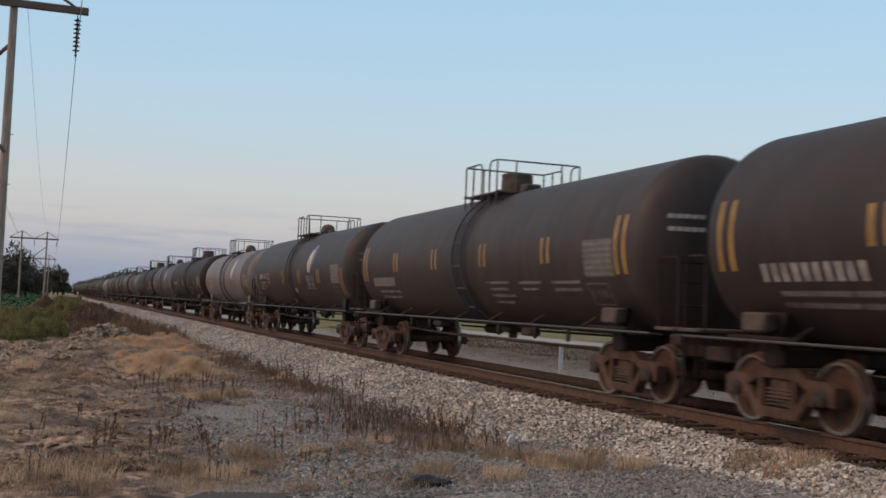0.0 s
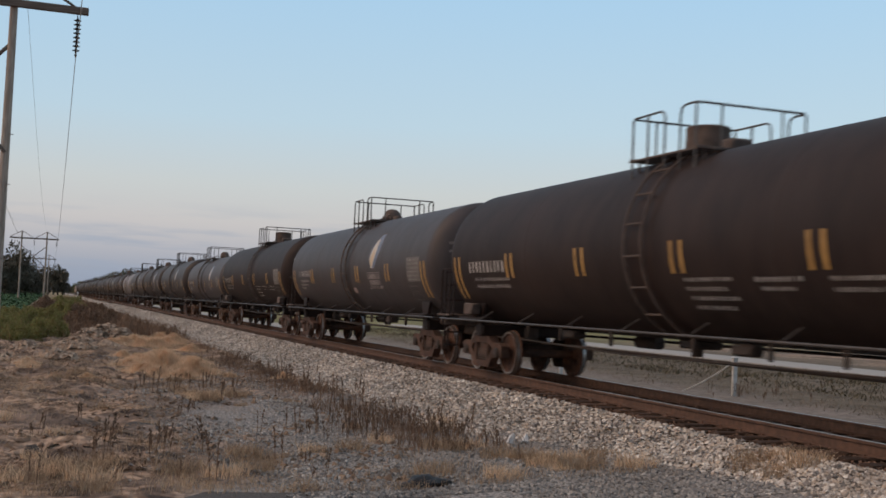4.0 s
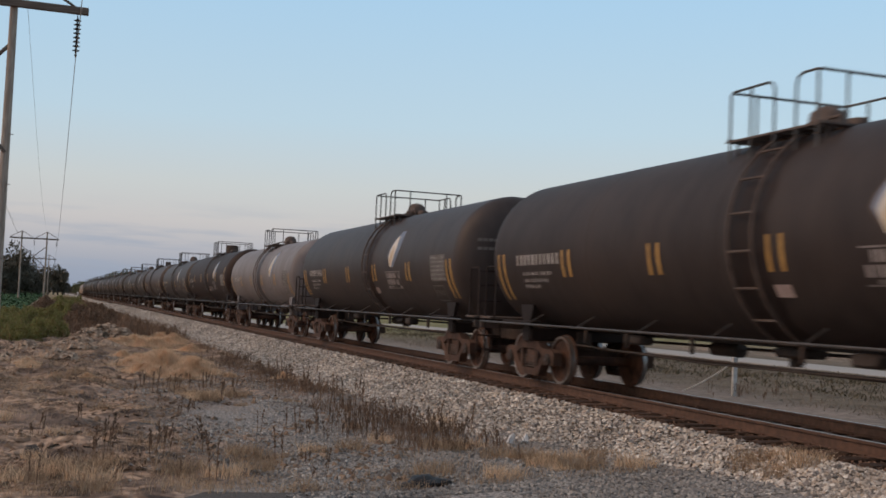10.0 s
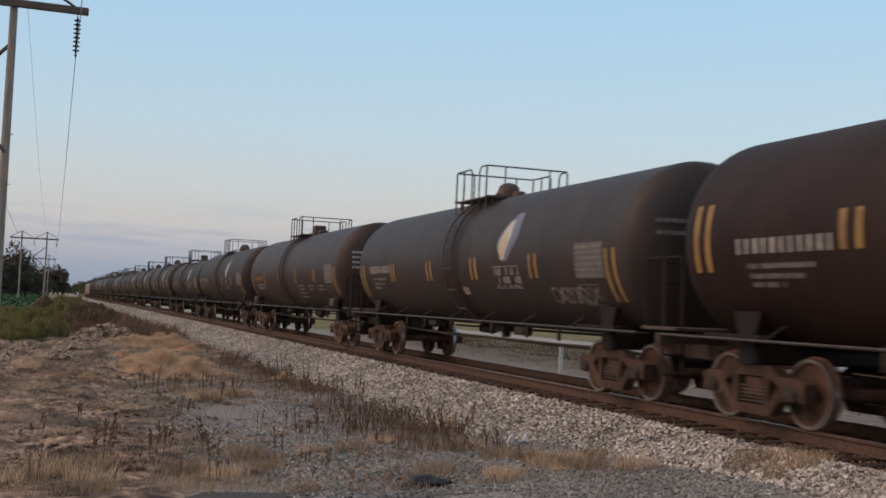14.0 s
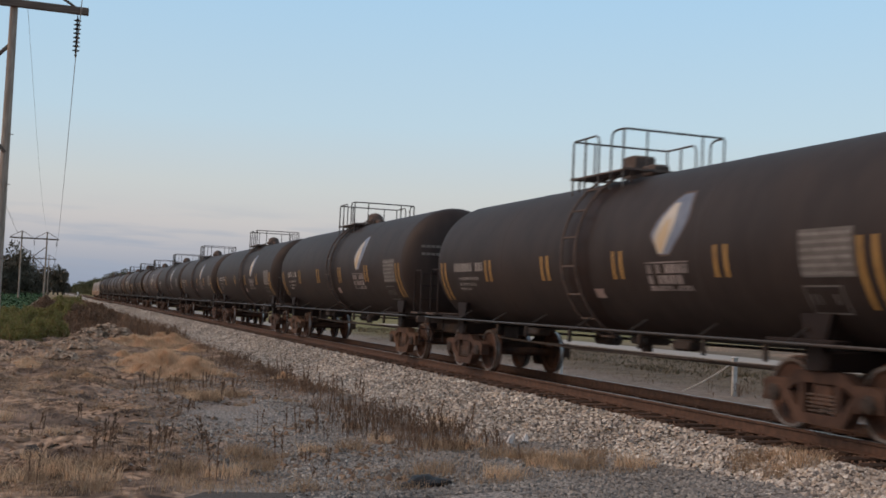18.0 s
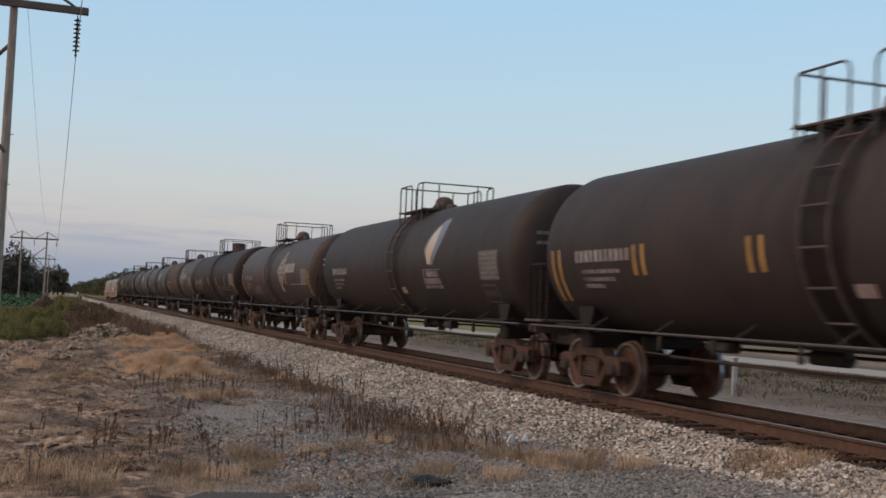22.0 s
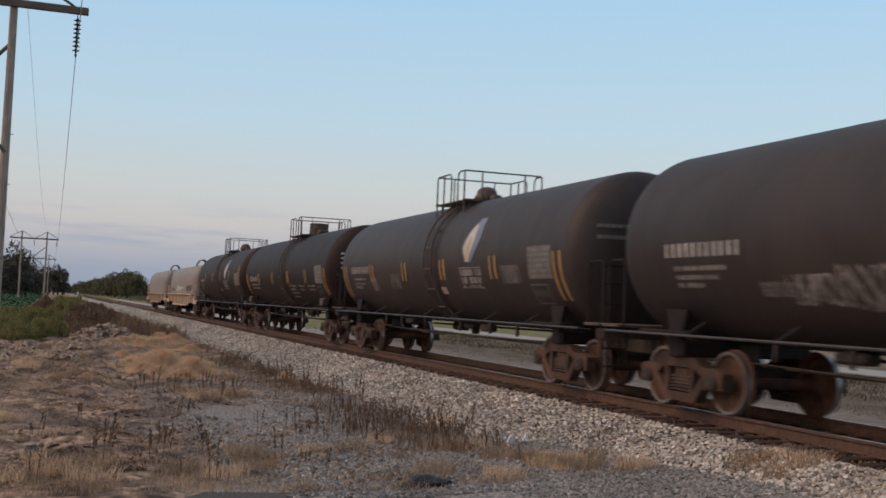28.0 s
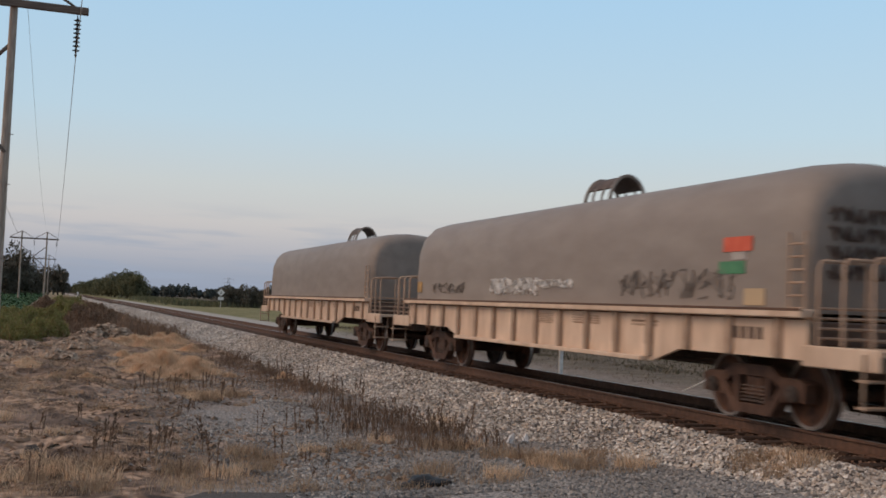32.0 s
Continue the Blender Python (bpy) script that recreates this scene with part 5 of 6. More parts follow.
def under_mesh(which):
    g = Geo()
    if which == "sill":            # stub sill and end platform
        g.box((0, -7.9, 0.92), (0.36, 2.3, 0.42), 0.03)
    elif which == "endplat":
        g.box((0, -8.75, 1.20), (2.7, 0.55, 0.05), 0.01)
    elif which == "endbeam":
        g.box((0, -9.0, 1.05), (2.7, 0.05, 0.16), 0.01)
    elif which == "saddle":
        for x0, x1 in ((-1.16, -1.08), (1.08, 1.16)):
            g.prism([(-0.14, 0.80), (0.14, 0.80), (0.17, 1.12), (0.30, 1.5), (-0.30, 1.5), (-0.17, 1.12)], x0, x1)
        g.box((0, 0, 0.92), (2.3, 0.46, 0.26), 0.03)
        g.box((-1.28, 0, 1.16), (0.26, 1.3, 0.05), 0.01)
    elif which == "siderail":
        for s in (-1, 1):
            x = s * 1.5
            g.tube([(x, -8.6, 1.12), (x, 8.6, 1.12)], 0.022, 6)
            for y in (-8.4, -6.2, -4.1, -2.0, 0, 2.0, 4.1, 6.2, 8.4):
                g.tube([(x, y, 1.12), (x * 0.78, y, 1.32 if abs(y) < 7.6 else 1.1)], 0.016, 5)
    elif which == "brake":
        g.tube([(0.3, -5.6, 0.66), (0.3, 5.6, 0.66)], 0.03, 6)
        g.tube([(-0.35, -5.2, 0.72), (-0.35, 5.4, 0.72)], 0.022, 6)
        g.lathe([(-0.4, 0.02), (-0.38, 0.12), (0.38, 0.12), (0.4, 0.02)], 14, "y", (0.55, 2.6, 0.88))
        g.tube([(-0.75, -5.6, 0.78), (-0.75, 1.2, 0.70), (-0.75, 5.6, 0.78)], 0.014, 6)
        g.tube([(0.9, -5.9, 0.95), (0.9, 5.9, 0.88)], 0.03, 6)
        for y in (-4.6, -3.1, -1.2, 1.4, 3.4, 4.9):
            g.box((-0.9, y, 0.95), (0.07, 0.06, 0.24), 0.015)
        g.box((-0.5, -2.0, 0.94), (0.26, 0.5, 0.18), 0.04).box((-0.4, 3.9, 0.95), (0.3, 0.6, 0.16), 0.04)
        g.box((0.0, 0, 0.95), (0.5, 0.6, 0.16), 0.04)
        g.lathe([(0.74, 0.02), (0.74, 0.10), (0.92, 0.10), (1.0, 0.16)], 14, "z", (0, 0.1, 0))
    elif which == "endrail":
        for sx in (-1.25, 1.25):
            g.tube([(sx, -8.98, 0.45), (sx, -8.98, 2.2), (sx, -8.90, 2.28), (sx, -8.52, 2.28), (sx, -8.45, 2.2), (sx, -8.45, 1.2)], 0.02, 6)
            for z in (0.5, 0.8, 1.55, 1.9):
                g.tube([(sx, -8.98, z), (sx * 0.72, -8.98, z)], 0.016, 5)
            g.tube([(sx * 0.72, -8.98, 0.5), (sx * 0.72, -8.98, 1.2)], 0.016, 5)
        g.tube([(-1.25, -8.98, 2.2), (1.25, -8.98, 2.2)], 0.018, 6)
    elif which == "coupler":
        g.box((0, -9.0, 0.86), (0.2, 0.5, 0.2), 0.03).box((0.05, -9.28, 0.86), (0.3, 0.22, 0.3), 0.06)
        g.tube([(0.25, -8.9, 0.9), (0.3, -9.05, 0.6), (0.22, -9.25, 0.5)], 0.03, 6)
    elif which == "rungbox":
        g.box((-1.30, 0, 1.36), (0.22, 0.5, 0.26), 0.03)
    return g.mesh(which, 40)


for k in ("sill", "endplat", "endbeam", "saddle", "siderail", "brake", "endrail", "coupler", "rungbox"):
    ME[k] = under_mesh(k)


def truck_meshes():
    g = Geo()                         # bolster
    g.box((0, 0, 0.50), (2.1, 0.36, 0.30), 0.03).box((0, 0, 0.68), (0.5, 0.5, 0.10), 0.02)
    ME["bolster"] = g.mesh("truck", 40)
    g = Geo()                         # cast side frame with open windows
    t0, t1 = -0.095, 0.095
    g.prism([(-1.14, 0.60), (-1.0, 0.66), (-0.62, 0.66), (-0.42, 0.79), (0.42, 0.79), (0.62, 0.66), (1.0, 0.66), (1.14, 0.60), (1.12, 0.52), (0.62, 0.52), (0.40, 0.64), (-0.40, 0.64), (-0.62, 0.52), (-1.12, 0.52)], t0, t1)
    g.prism([(-0.72, 0.52), (-0.60, 0.52), (-0.36, 0.26), (0.36, 0.26), (0.60, 0.52), (0.72, 0.52), (0.44, 0.13), (-0.44, 0.13)], t0, t1)
    for s in (-1, 1):
        g.prism([(s * 0.40, 0.26), (s * 0.40, 0.65), (s * 0.29, 0.65), (s * 0.29, 0.26)], t0, t1)
        g.prism([(s * 1.12, 0.54), (s * 1.12, 0.36), (s * 1.03, 0.36), (s * 1.03, 0.54)], t0, t1)
        g.prism([(s * 0.74, 0.54), (s * 0.74, 0.34), (s * 0.66, 0.34), (s * 0.66, 0.54)], t0, t1)
    ME["side_frame"] = g.mesh("side_frame", 30)
    g = Geo()
    for y in (-0.19, 0.0, 0.19):
        pts = [(0.075 * math.cos(a), y + 0.075 * math.sin(a), 0.27 + 0.25 * a / (6.283 * 5)) for a in np.linspace(0, 6.283 * 5, 50)]
        g.tube(pts, 0.017, 5)
    ME["springs"] = g.mesh("spring_nest", 50)
    prof = [(-0.96, 0.02), (-0.96, 0.085), (-0.83, 0.09), (-0.81, 0.15), (-0.775, 0.17), (-0.785, 0.37), (-0.82, 0.41), (-0.825, 0.452)] + [(-0.80, 0.458), (-0.73, 0.467), (-0.715, 0.488), (-0.69, 0.49), (-0.685, 0.44), (-0.70, 0.40), (-0.755, 0.37), (-0.745, 0.17), (-0.70, 0.12), (-0.69, 0.085)]
    prof = prof + [(-a, q) for a, q in prof[::-1]]
    ME["wheelset"] = Geo().lathe(prof, 32, "x").mesh("wheelset", 32)
    g = Geo()
    for k in range(3):
        a = 2.094 * k
        g.tube([(0.03, 0.055 * math.cos(a), 0.055 * math.sin(a)), (0.055, 0.055 * math.cos(a), 0.055 * math.sin(a))], 0.018, 6)
    g.lathe([(-0.05, 0.11), (0.025, 0.11), (0.035, 0.09), (0.037, 0.01)], 16, "x")
    ME["bearing_cap"] = g.mesh("bearing_cap", 40)
    ME["adapter"] = Geo().box((0, 0, 0.505), (0.2, 0.26, 0.12), 0.02).mesh("bearing_adapter", 40)


truck_meshes()
AXLES = []


def truck(parent, y, tone=None):
    m = tone or M_TRUCK
    t = put("truck", ME["bolster"], m, parent, pose(0, y, 0), "rusty two-axle truck")
    for s in (-1, 1):
        put("side_frame", ME["side_frame"], m, t, pose(s * 0.99, 0, 0))
        put("spring_nest", ME["springs"], M_STEEL, t, pose(s * 0.99, 0, 0))
        put("bearing_adapter", ME["adapter"], m, t, pose(s * 0.99, 0.89, 0))
        put("bearing_adapter", ME["adapter"], m, t, pose(s * 0.99, -0.89, 0))
    for s in (-1, 1):
        w = put("wheelset", ME["wheelset"], M_WHEEL, t, pose(0, s * 0.89, 0.462))
        if len(w.data.materials) < 2:
            w.data.materials.append(M_TREAD)
            w.data.materials.append(M_RIM)
        AXLES.append((w, TRAIN[-1][1]))
        for q in (0, 1):
            put("bearing_cap", ME["bearing_cap"], M_GEAR, t, pose(1.09 - 2.18 * q, s * 0.89, 0.462, 0, 0, 180 * q))
    return t


for p in ME["wheelset"].polygons:
    rad = math.hypot(p.center.y, p.center.z)
    if 0.45 < rad < 0.475 and 0.73 < abs(p.center.x) < 0.81:
        p.material_index = 1
    elif 0.42 < rad < 0.45 and abs(p.center.x) > 0.81:
        p.material_index = 2
TRAIN = []


def tank_car(c, paint, dome="round", plat=0.0, logo="leaf", stripes="yellow", marks="white", band=False, blue=False, ladder=True, tags=(), rear=None, front=None, high=False, mz=0.0, ey=-3.15, es=0.88, size=None, ln=1.0, up=0.0, tr=None, label="", seed=0):
    r = random.Random(seed)
    car = tagged(new("tank_car"), label, "tank car", "freight train cars")
    TRAIN.append((car, c))
    k = size or (0.99 if logo == "leaf" else 1.0)
    drop = 2 * R_TANK * (1 - k)
    tank = put("tank", ME["tank"], M_TANK[paint], car, Matrix.Translation((0, 0, Z_TANK - drop / 2)) @ Matrix.Diagonal((k, ln, k, 1)) @ Matrix.Translation((0, 0, -Z_TANK)))
    for y, k in ((7.6, "tall"), (-7.6, "tall"), (4.65, "short"), *((y, "short") for y in ((1.62, -1.36, -4.5) if logo != "none" else (1.55, -1.6, -4.75)))):
        if stripes == "none" or (stripes == "ends" and k == "short" and y not in (1.62, -4.5)):
            continue
        if stripes == "ends" and y == -4.5:
            y = -3.3
        put("reflective_stripe", ME[k + ("_up" if high else "")], M_YELLOW, tank, pose(0, y, 0), "yellow reflective stripe pair")
    mk = M_YELLOW if marks == "yellow" else M_WHITE
    wide = logo == "none"
    g = letter_row(Geo(), 6.85, 4.9, 2.26 + mz, 0.23, seed + 1) if wide else letter_row(Geo(), 6.8, 4.9, 2.36 + mz, 0.20, seed + 1)
    tagged(part("car_marking", g, mk, tank, "row of plain lettering bars", smooth=60), kind="stuff")
    g = Geo()
    for i, (z, e) in enumerate(((2.0, 4.7), (1.86, 4.8)) if wide else ((2.10, 5.3), (1.97, 5.5), (1.86, 5.9))):
        letter_row(g, 6.6, e, z + mz, 0.065, seed + 5 + i, 0.02)
    tagged(part("stencil_text", g, M_WHITE, tank, "small stencilled text bars", smooth=60), kind="stuff")
    g = bar(Geo(), -7.35, -6.3, 2.0, 2.62, 0.006, 5)
    panel = part("data_panel", g, M_GREYPANEL, tank, "grey stencilled data panel", smooth=60)
    g = Geo()
    for i in range(6):
        letter_row(g, -6.33, -7.3, 2.55 - 0.1 * i, 0.045, seed + 20 + i, 0.02, 0.011)
    tagged(part("stencil_text", g, M_WORD, panel, smooth=60), kind="stuff")
    g = Geo()
    if logo == "none":
        for i in range(4):
            letter_row(g, -1.7, -2.9 + 0.2 * (i % 2), 1.93 - 0.13 * i, 0.055, seed + 40 + i, 0.02)
        letter_row(g, -3.4, -4.4, 1.92, 0.06, seed + 50, 0.02)
        letter_row(g, -3.5, -4.2, 1.80, 0.05, seed + 51, 0.02)
        for i in range(2):
            letter_row(g, -4.9, -6.0, 1.92 - 0.13 * i, 0.055, seed + 52 + i, 0.02)
    if logo == "none":
        tagged(part("stencil_text", g, M_WHITE, tank, "small stencilled text bars", smooth=60), kind="stuff")
        g = Geo()
    for a, b in ((1.90, 1.875), (1.555, 1.53)):
        bar(g, -7.0, -6.25, b, a, 0.007, 1)
    bar(g, -6.28, -6.25, 1.53, 1.90)
    bar(g, -7.0, -6.97, 1.53, 1.90)
    letter_row(g, -6.35, -6.9, 1.72, 0.13, seed + 60, 0.03)
    tagged(part("stencil_box", g, M_GREYPANEL, tank, "faded stencilled box", smooth=60), kind="stuff")
    if logo == "leaf":
        part("emblem_backing", decal(Geo(), leaf_rows(ey - 0.05, 2.40, 1.10 * es, 1.10 * es)), M_BLUEGREY, tank, "blue-grey leaf-shaped emblem", smooth=60)
        part("emblem", decal(Geo(), leaf_rows(ey + 0.09 * es, 2.41, 0.80 * es, 0.93 * es, 0.74), 0.011), M_CREAM, tank, "cream leaf-shaped emblem", smooth=60)
        part("emblem_core", decal(Geo(), leaf_rows(ey + 0.11 * es, 2.43, 0.52 * es, 0.60 * es, 0.55), 0.015), M_TAN, tank, "warm tan core of the emblem", smooth=60)
        part("emblem_border", decal(Geo(), leaf_rows(ey - 0.04, 2.37, 1.22 * es, 1.18 * es), 0.004), M_STEEL, tank, "dark border round the emblem", smooth=60)
        g, r2 = Geo(), random.Random(seed + 70)
        for row, (zc, hh) in enumerate(((2.17, 0.14), (2.00, 0.14), (1.88, 0.05))):
            y = ey + 0.60
            while y > ey - 0.60:
                w = r2.uniform(0.05, 0.16)
                if r2.random() < 0.85:
                    bar(g, y - w, y, zc - hh / 2, zc + hh / 2, 0.008, 2)
                y -= w + 0.035
        bar(g, ey - 0.66, ey + 0.64, 2.262, 2.285, 0.008, 1)
        bar(g, ey - 0.66, ey + 0.64, 1.828, 1.85, 0.008, 1)
        tagged(part("emblem_lettering", g, M_FADED, tank, "worn grey lettering bars under the emblem", smooth=60), kind="stuff")
        part("side_label", bar(Geo(), plat - 0.98, plat - 0.64, 1.70, 1.86, 0.008, 2), M_PINK, tank, "faded pinkish label plate", smooth=60)
    elif logo == "diamond":
        part("emblem_backing", decal(Geo(), kite_rows(-2.45, 1.86, 1.5, 1.55)), M_CREAM, tank, "white diamond emblem", smooth=60)
        part("emblem", decal(Geo(), kite_rows(-2.45, 1.86, 1.5, 1.55, 0.87), 0.011), M_TANK["black"], tank, "dark inner diamond", smooth=60)
        part("emblem_core", decal(Geo(), kite_rows(-2.45, 1.86, 1.5, 1.55, 0.70), 0.015), M_WORD, tank, "pale grey inner diamond", smooth=60)
        g = Geo()
        for zc, half in ((2.42, 0.30), (2.62, 0.38), (2.84, 0.26)):
            for q in (-0.72, 0.0, 0.72):
                bar(g, -2.45 + half * q - 0.07, -2.45 + half * q + 0.07, zc - 0.055, zc + 0.055, 0.018, 1)
        part("emblem_grid", g, M_TANK["umber"], tank, "dark grid cells in the emblem", smooth=60)
        g = Geo()
        for q in (-0.13, 0.05):
            bar(g, -2.45 + q, -2.36 + q, 1.74, 1.90, 0.008, 1)
        part("emblem_foot", g, M_CREAM, tank, "two white strokes under the diamond", smooth=60)
        g, y = Geo(), -3.3
        for j in range(6):
            bar(g, y - 0.26, y, 2.50, 2.86, 0.008, 3)
            bar(g, y - 0.18, y - 0.08, 2.56 + 0.12 * (j % 2), 2.66 + 0.12 * (j % 2), 0.0, 1)
            y -= 0.31
        tagged(part("emblem_lettering", g, M_WORD, tank, "plain grey bars beside the emblem", smooth=60), kind="stuff")
        part("side_line", bar(Geo(), -7.2, -4.3, 2.02, 2.045, 0.008, 1), M_PINK, tank, "thin pinkish line", smooth=60)
    if rear:
        g = bar(Geo(), 0.9, 7.9, 1.04, 3.97, 0.004, 56)
        part("rusty_jacket", g, M_TANK[rear], tank, "rust-orange rear jacket sheet", smooth=60)
    if front:
        g = bar(Geo(), -7.9, -5.7, 1.04, 3.97, 0.004, 56)
        part("stained_jacket", g, M_TANK[front], tank, "dirty brown sheet at the front end", smooth=60)
    for (y0, y1, z0, z1, sd) in tags:
        tagged(part("painted_scrawl", scribble(Geo(), y0, y1, z0, z1, sd, 6, 0.03 if abs(y1 - y0) > 0.9 else 0.016), M_FADED, tank, "white looping spray-paint strokes", smooth=0), kind="stuff")
    tagged(part("head_marking", head_bars(Geo(), -1.1, -0.5, (3.0, 2.84, 2.68, 2.52) if seed % 4 == 1 and logo != "leaf" else (2.95, 2.75), 0.07, STRAIGHT), M_WHITE if logo != "leaf" else M_GREYPANEL, tank, "lettering bars on the tank head", smooth=0), kind="stuff")
    stain = "brown" if band else {"black": "brown", "brown": "black", "umber": "dark", "dark": "black", "mid": "dark", "slate": "mid", "light": "slate"}[paint]
    put("stain_band", ME["band"], M_TANK[stain], tank, pose(0, plat - 0.2, 0), "darker stained band below the hatch")
    if ladder:
        put("ladder", ME["ladder"], M_BLUE if blue else M_STEEL, car, pose(0, plat - 0.2, -drop * 0.6), "side ladder up the tank")
    put("platform", ME["platform"], M_STEEL, car, pose(0, plat, up - drop))
    put("manway_housing", ME["dome_" + dome], M_STEEL, car, pose(0, plat + (0.1 if dome == "round" else 0.25), -drop + up * 0.5))
    rails(car, plat, drop - up)
    for s in (-1, 1):
        e = Matrix.Identity(4) if s == 1 else Matrix.Rotation(math.pi, 4, "Z")
        e = Matrix.Translation((0, -s * 8.4 * (ln - 1), 0)) @ e
        ty = s * 7.0 * ln if tr is None else tr[s < 0]
        put("saddle", ME["saddle"], M_TANK["light" if paint == "light" else "black"], car, pose(0, ty, 0))
        if logo == "none":
            put("saddle_box", ME["rungbox"], M_STEEL, car, pose(0, s * 7.1, 0))
        put("end_railing", ME["endrail"], M_TANK["black"], car, e)
        put("coupler", ME["coupler"], M_TRUCK, car, e)
        put("stub_sill", ME["sill"], M_STEEL, car, e)
        put("end_platform", ME["endplat"], M_STEEL, car, e)
        put("end_beam", ME["endbeam"], M_STEEL, car, e)
        truck(car, ty, M_TRUCK_ORANGE if seed in (132, 171, 241, 271, 311) else None)
    put("side_railing", ME["siderail"], M_EDGE, car, Matrix.Diagonal((1, ln, 1, 1)))
    put("brake_gear", ME["brake"], M_GEAR, car)
    return car


# centre at the start of the clip, paint, and what sets each apart
L_DARK = "dark dirty tank car with yellow stripes and railed top"
tank_car(5.15, "mid", "cyl", -0.47, "none", label="dark tank car with white markings, leading the view", high=True, mz=-0.26, seed=101)
tank_car(23.31, "mid", "cyl", -0.04, "none", blue=True, label="charcoal tank car with blue side ladder and tall housing", high=True, mz=-0.26, seed=111)
tank_car(41.60, "mid", "round", 0.42, "leaf", label="dark tank car with cream leaf emblem", seed=121)
tank_car(59.39, "light", "round", 0.39, "leaf", ln=0.94, ey=-2.75, es=1.05, size=0.945, marks="yellow", front="umber", label="weathered light grey tank car with leaf emblem", seed=132)
tank_car(77.12, "black", "cyl", -0.28, "none", label="black tank car with yellow stripes and tall housing", seed=141)
tank_car(94.85, "slate", "round", 0.03, "leaf", label="slate grey tank car with white markings", seed=151)
tank_car(112.90, "black", "cyl", -0.63, "none", label="black-brown tank car with bright yellow stripes", seed=161)
tank_car(130.32, "slate", "round", 0.46, "leaf", ln=0.94, ey=-3.7, size=0.925, band=True, label="slate grey tank car with leaf emblem and stained band", seed=171)
tank_car(148.20, "mid", "round", 0.27, "leaf", label="charcoal tank car with pale leaf emblem", seed=181)
tank_car(166.80, "dark", "round", -0.55, "leaf", ey=-3.55, label=L_DARK, seed=191)
tank_car(185.20, "mid", "round", -0.56, "leaf", band=True, label="slate grey tank car with brown stain and leaf emblem", seed=201)
tank_car(203.25, "light", "round", -0.3, "leaf", ln=0.93, ey=-3.6, es=1.0, size=0.945, label="light grey weathered tank car with leaf emblem", seed=212)
tank_car(220.70, "brown", "cyl", -0.77, "leaf", ln=1.035, high=True, ey=-3.92, tags=((-1.6, -3.0, 1.75, 2.0, 3),), label="brown-black tank car with leaf emblem", seed=221)
tank_car(238.93, "mid", "round", 0.19, "leaf", size=0.98, tags=((-5.2, -6.8, 1.55, 1.85, 5),), label="charcoal tank car with leaf emblem and pale scrawl", seed=231)
tank_car(257.67, "umber", "box", 0.90, "none", marks="yellow", label="brownish tank car with yellow markings and box housing", seed=241)
tank_car(276.48, "dark", "round", 0.55, "leaf", ey=-2.98, up=-0.05, label=L_DARK, seed=251)
tank_car(293.97, "dark", "box", 0.34, up=0.09, tr=(6.5, -5.95), logo="leaf", ln=0.94, size=0.938, ey=-2.95, band=True, label="charcoal tank car with leaf emblem and brown band", seed=261)
tank_car(312.19, "dark", "round", -0.13, "leaf", ey=-3.6, label=L_DARK, seed=271)
tank_car(330.47, "dark", "round", -0.47, "leaf", label=L_DARK, seed=281)
tank_car(348.71, "dark", "round", 0.53, "leaf", label=L_DARK, seed=291)
tank_car(366.46, "dark", "round", 0.19, "leaf", stripes="none", ey=-3.1, es=1.0, label="plain dark tank car with leaf emblem and no stripes", seed=301)
tank_car(384.23, "umber", "round", 0.50, "diamond", up=0.08, tr=(6.05, -6.0), ln=0.93, size=0.96, stripes="ends", tags=((2.9, 3.9, 1.6, 2.0, 7), (3.9, 4.7, 1.65, 1.9, 17)), label="brown tank car with white diamond emblem", seed=311)
tank_car(401.86, "black", "cyl", 0.09, "none", label="black tank car with bright yellow stripes", seed=321)
tank_car(419.88, "mid", "round", -0.54, "diamond", stripes="ends", rear="rusty", label="tank car with white diamond emblem and rusty rear", seed=331)
tank_car(437.98, "mid", "round", -0.43, "leaf", stripes="none", tags=((1.9, 3.0, 1.55, 2.1, 9), (3.0, 4.0, 1.6, 2.0, 10), (4.0, 4.6, 1.7, 1.9, 14)), label="dark tank car with white scrawl and leaf emblem", seed=341)
tank_car(456.15, "mid", "round", -0.39, "leaf", tags=((2.1, 2.85, 1.8, 2.25, 11), (4.2, 4.8, 1.75, 2.15, 15), (-5.0, -5.8, 1.9, 2.3, 12)), label="charcoal tank car with leaf emblem and scrawls", seed=351)
tank_car(474.32, "black", "cyl", -0.37, "none", label="black tank car with yellow stripes and cylinder housing", seed=361)
tank_car(492.33, "brown", "round", -0.36, "leaf", ey=-3.27, high=True, label="brown-black tank car with pale leaf emblem", seed=371)


# ---- covered coil cars at the tail ----
def hood_sec(k=1.0):
    """Cross-section of the hood from the near foot over the top to the far foot."""
    pts = [(-1.36, 1.50), (-1.37, 2.2), (-1.34, 2.75), (-1.22, 3.1), (-1.0, 3.34), (-0.7, 3.45), (-0.35, 3.50), (0, 3.52)]
    pts = [(x * k, 1.50 + (z - 1.50) * k) for x, z in pts]
    return pts + [(-x, z) for x, z in pts[-2::-1]]


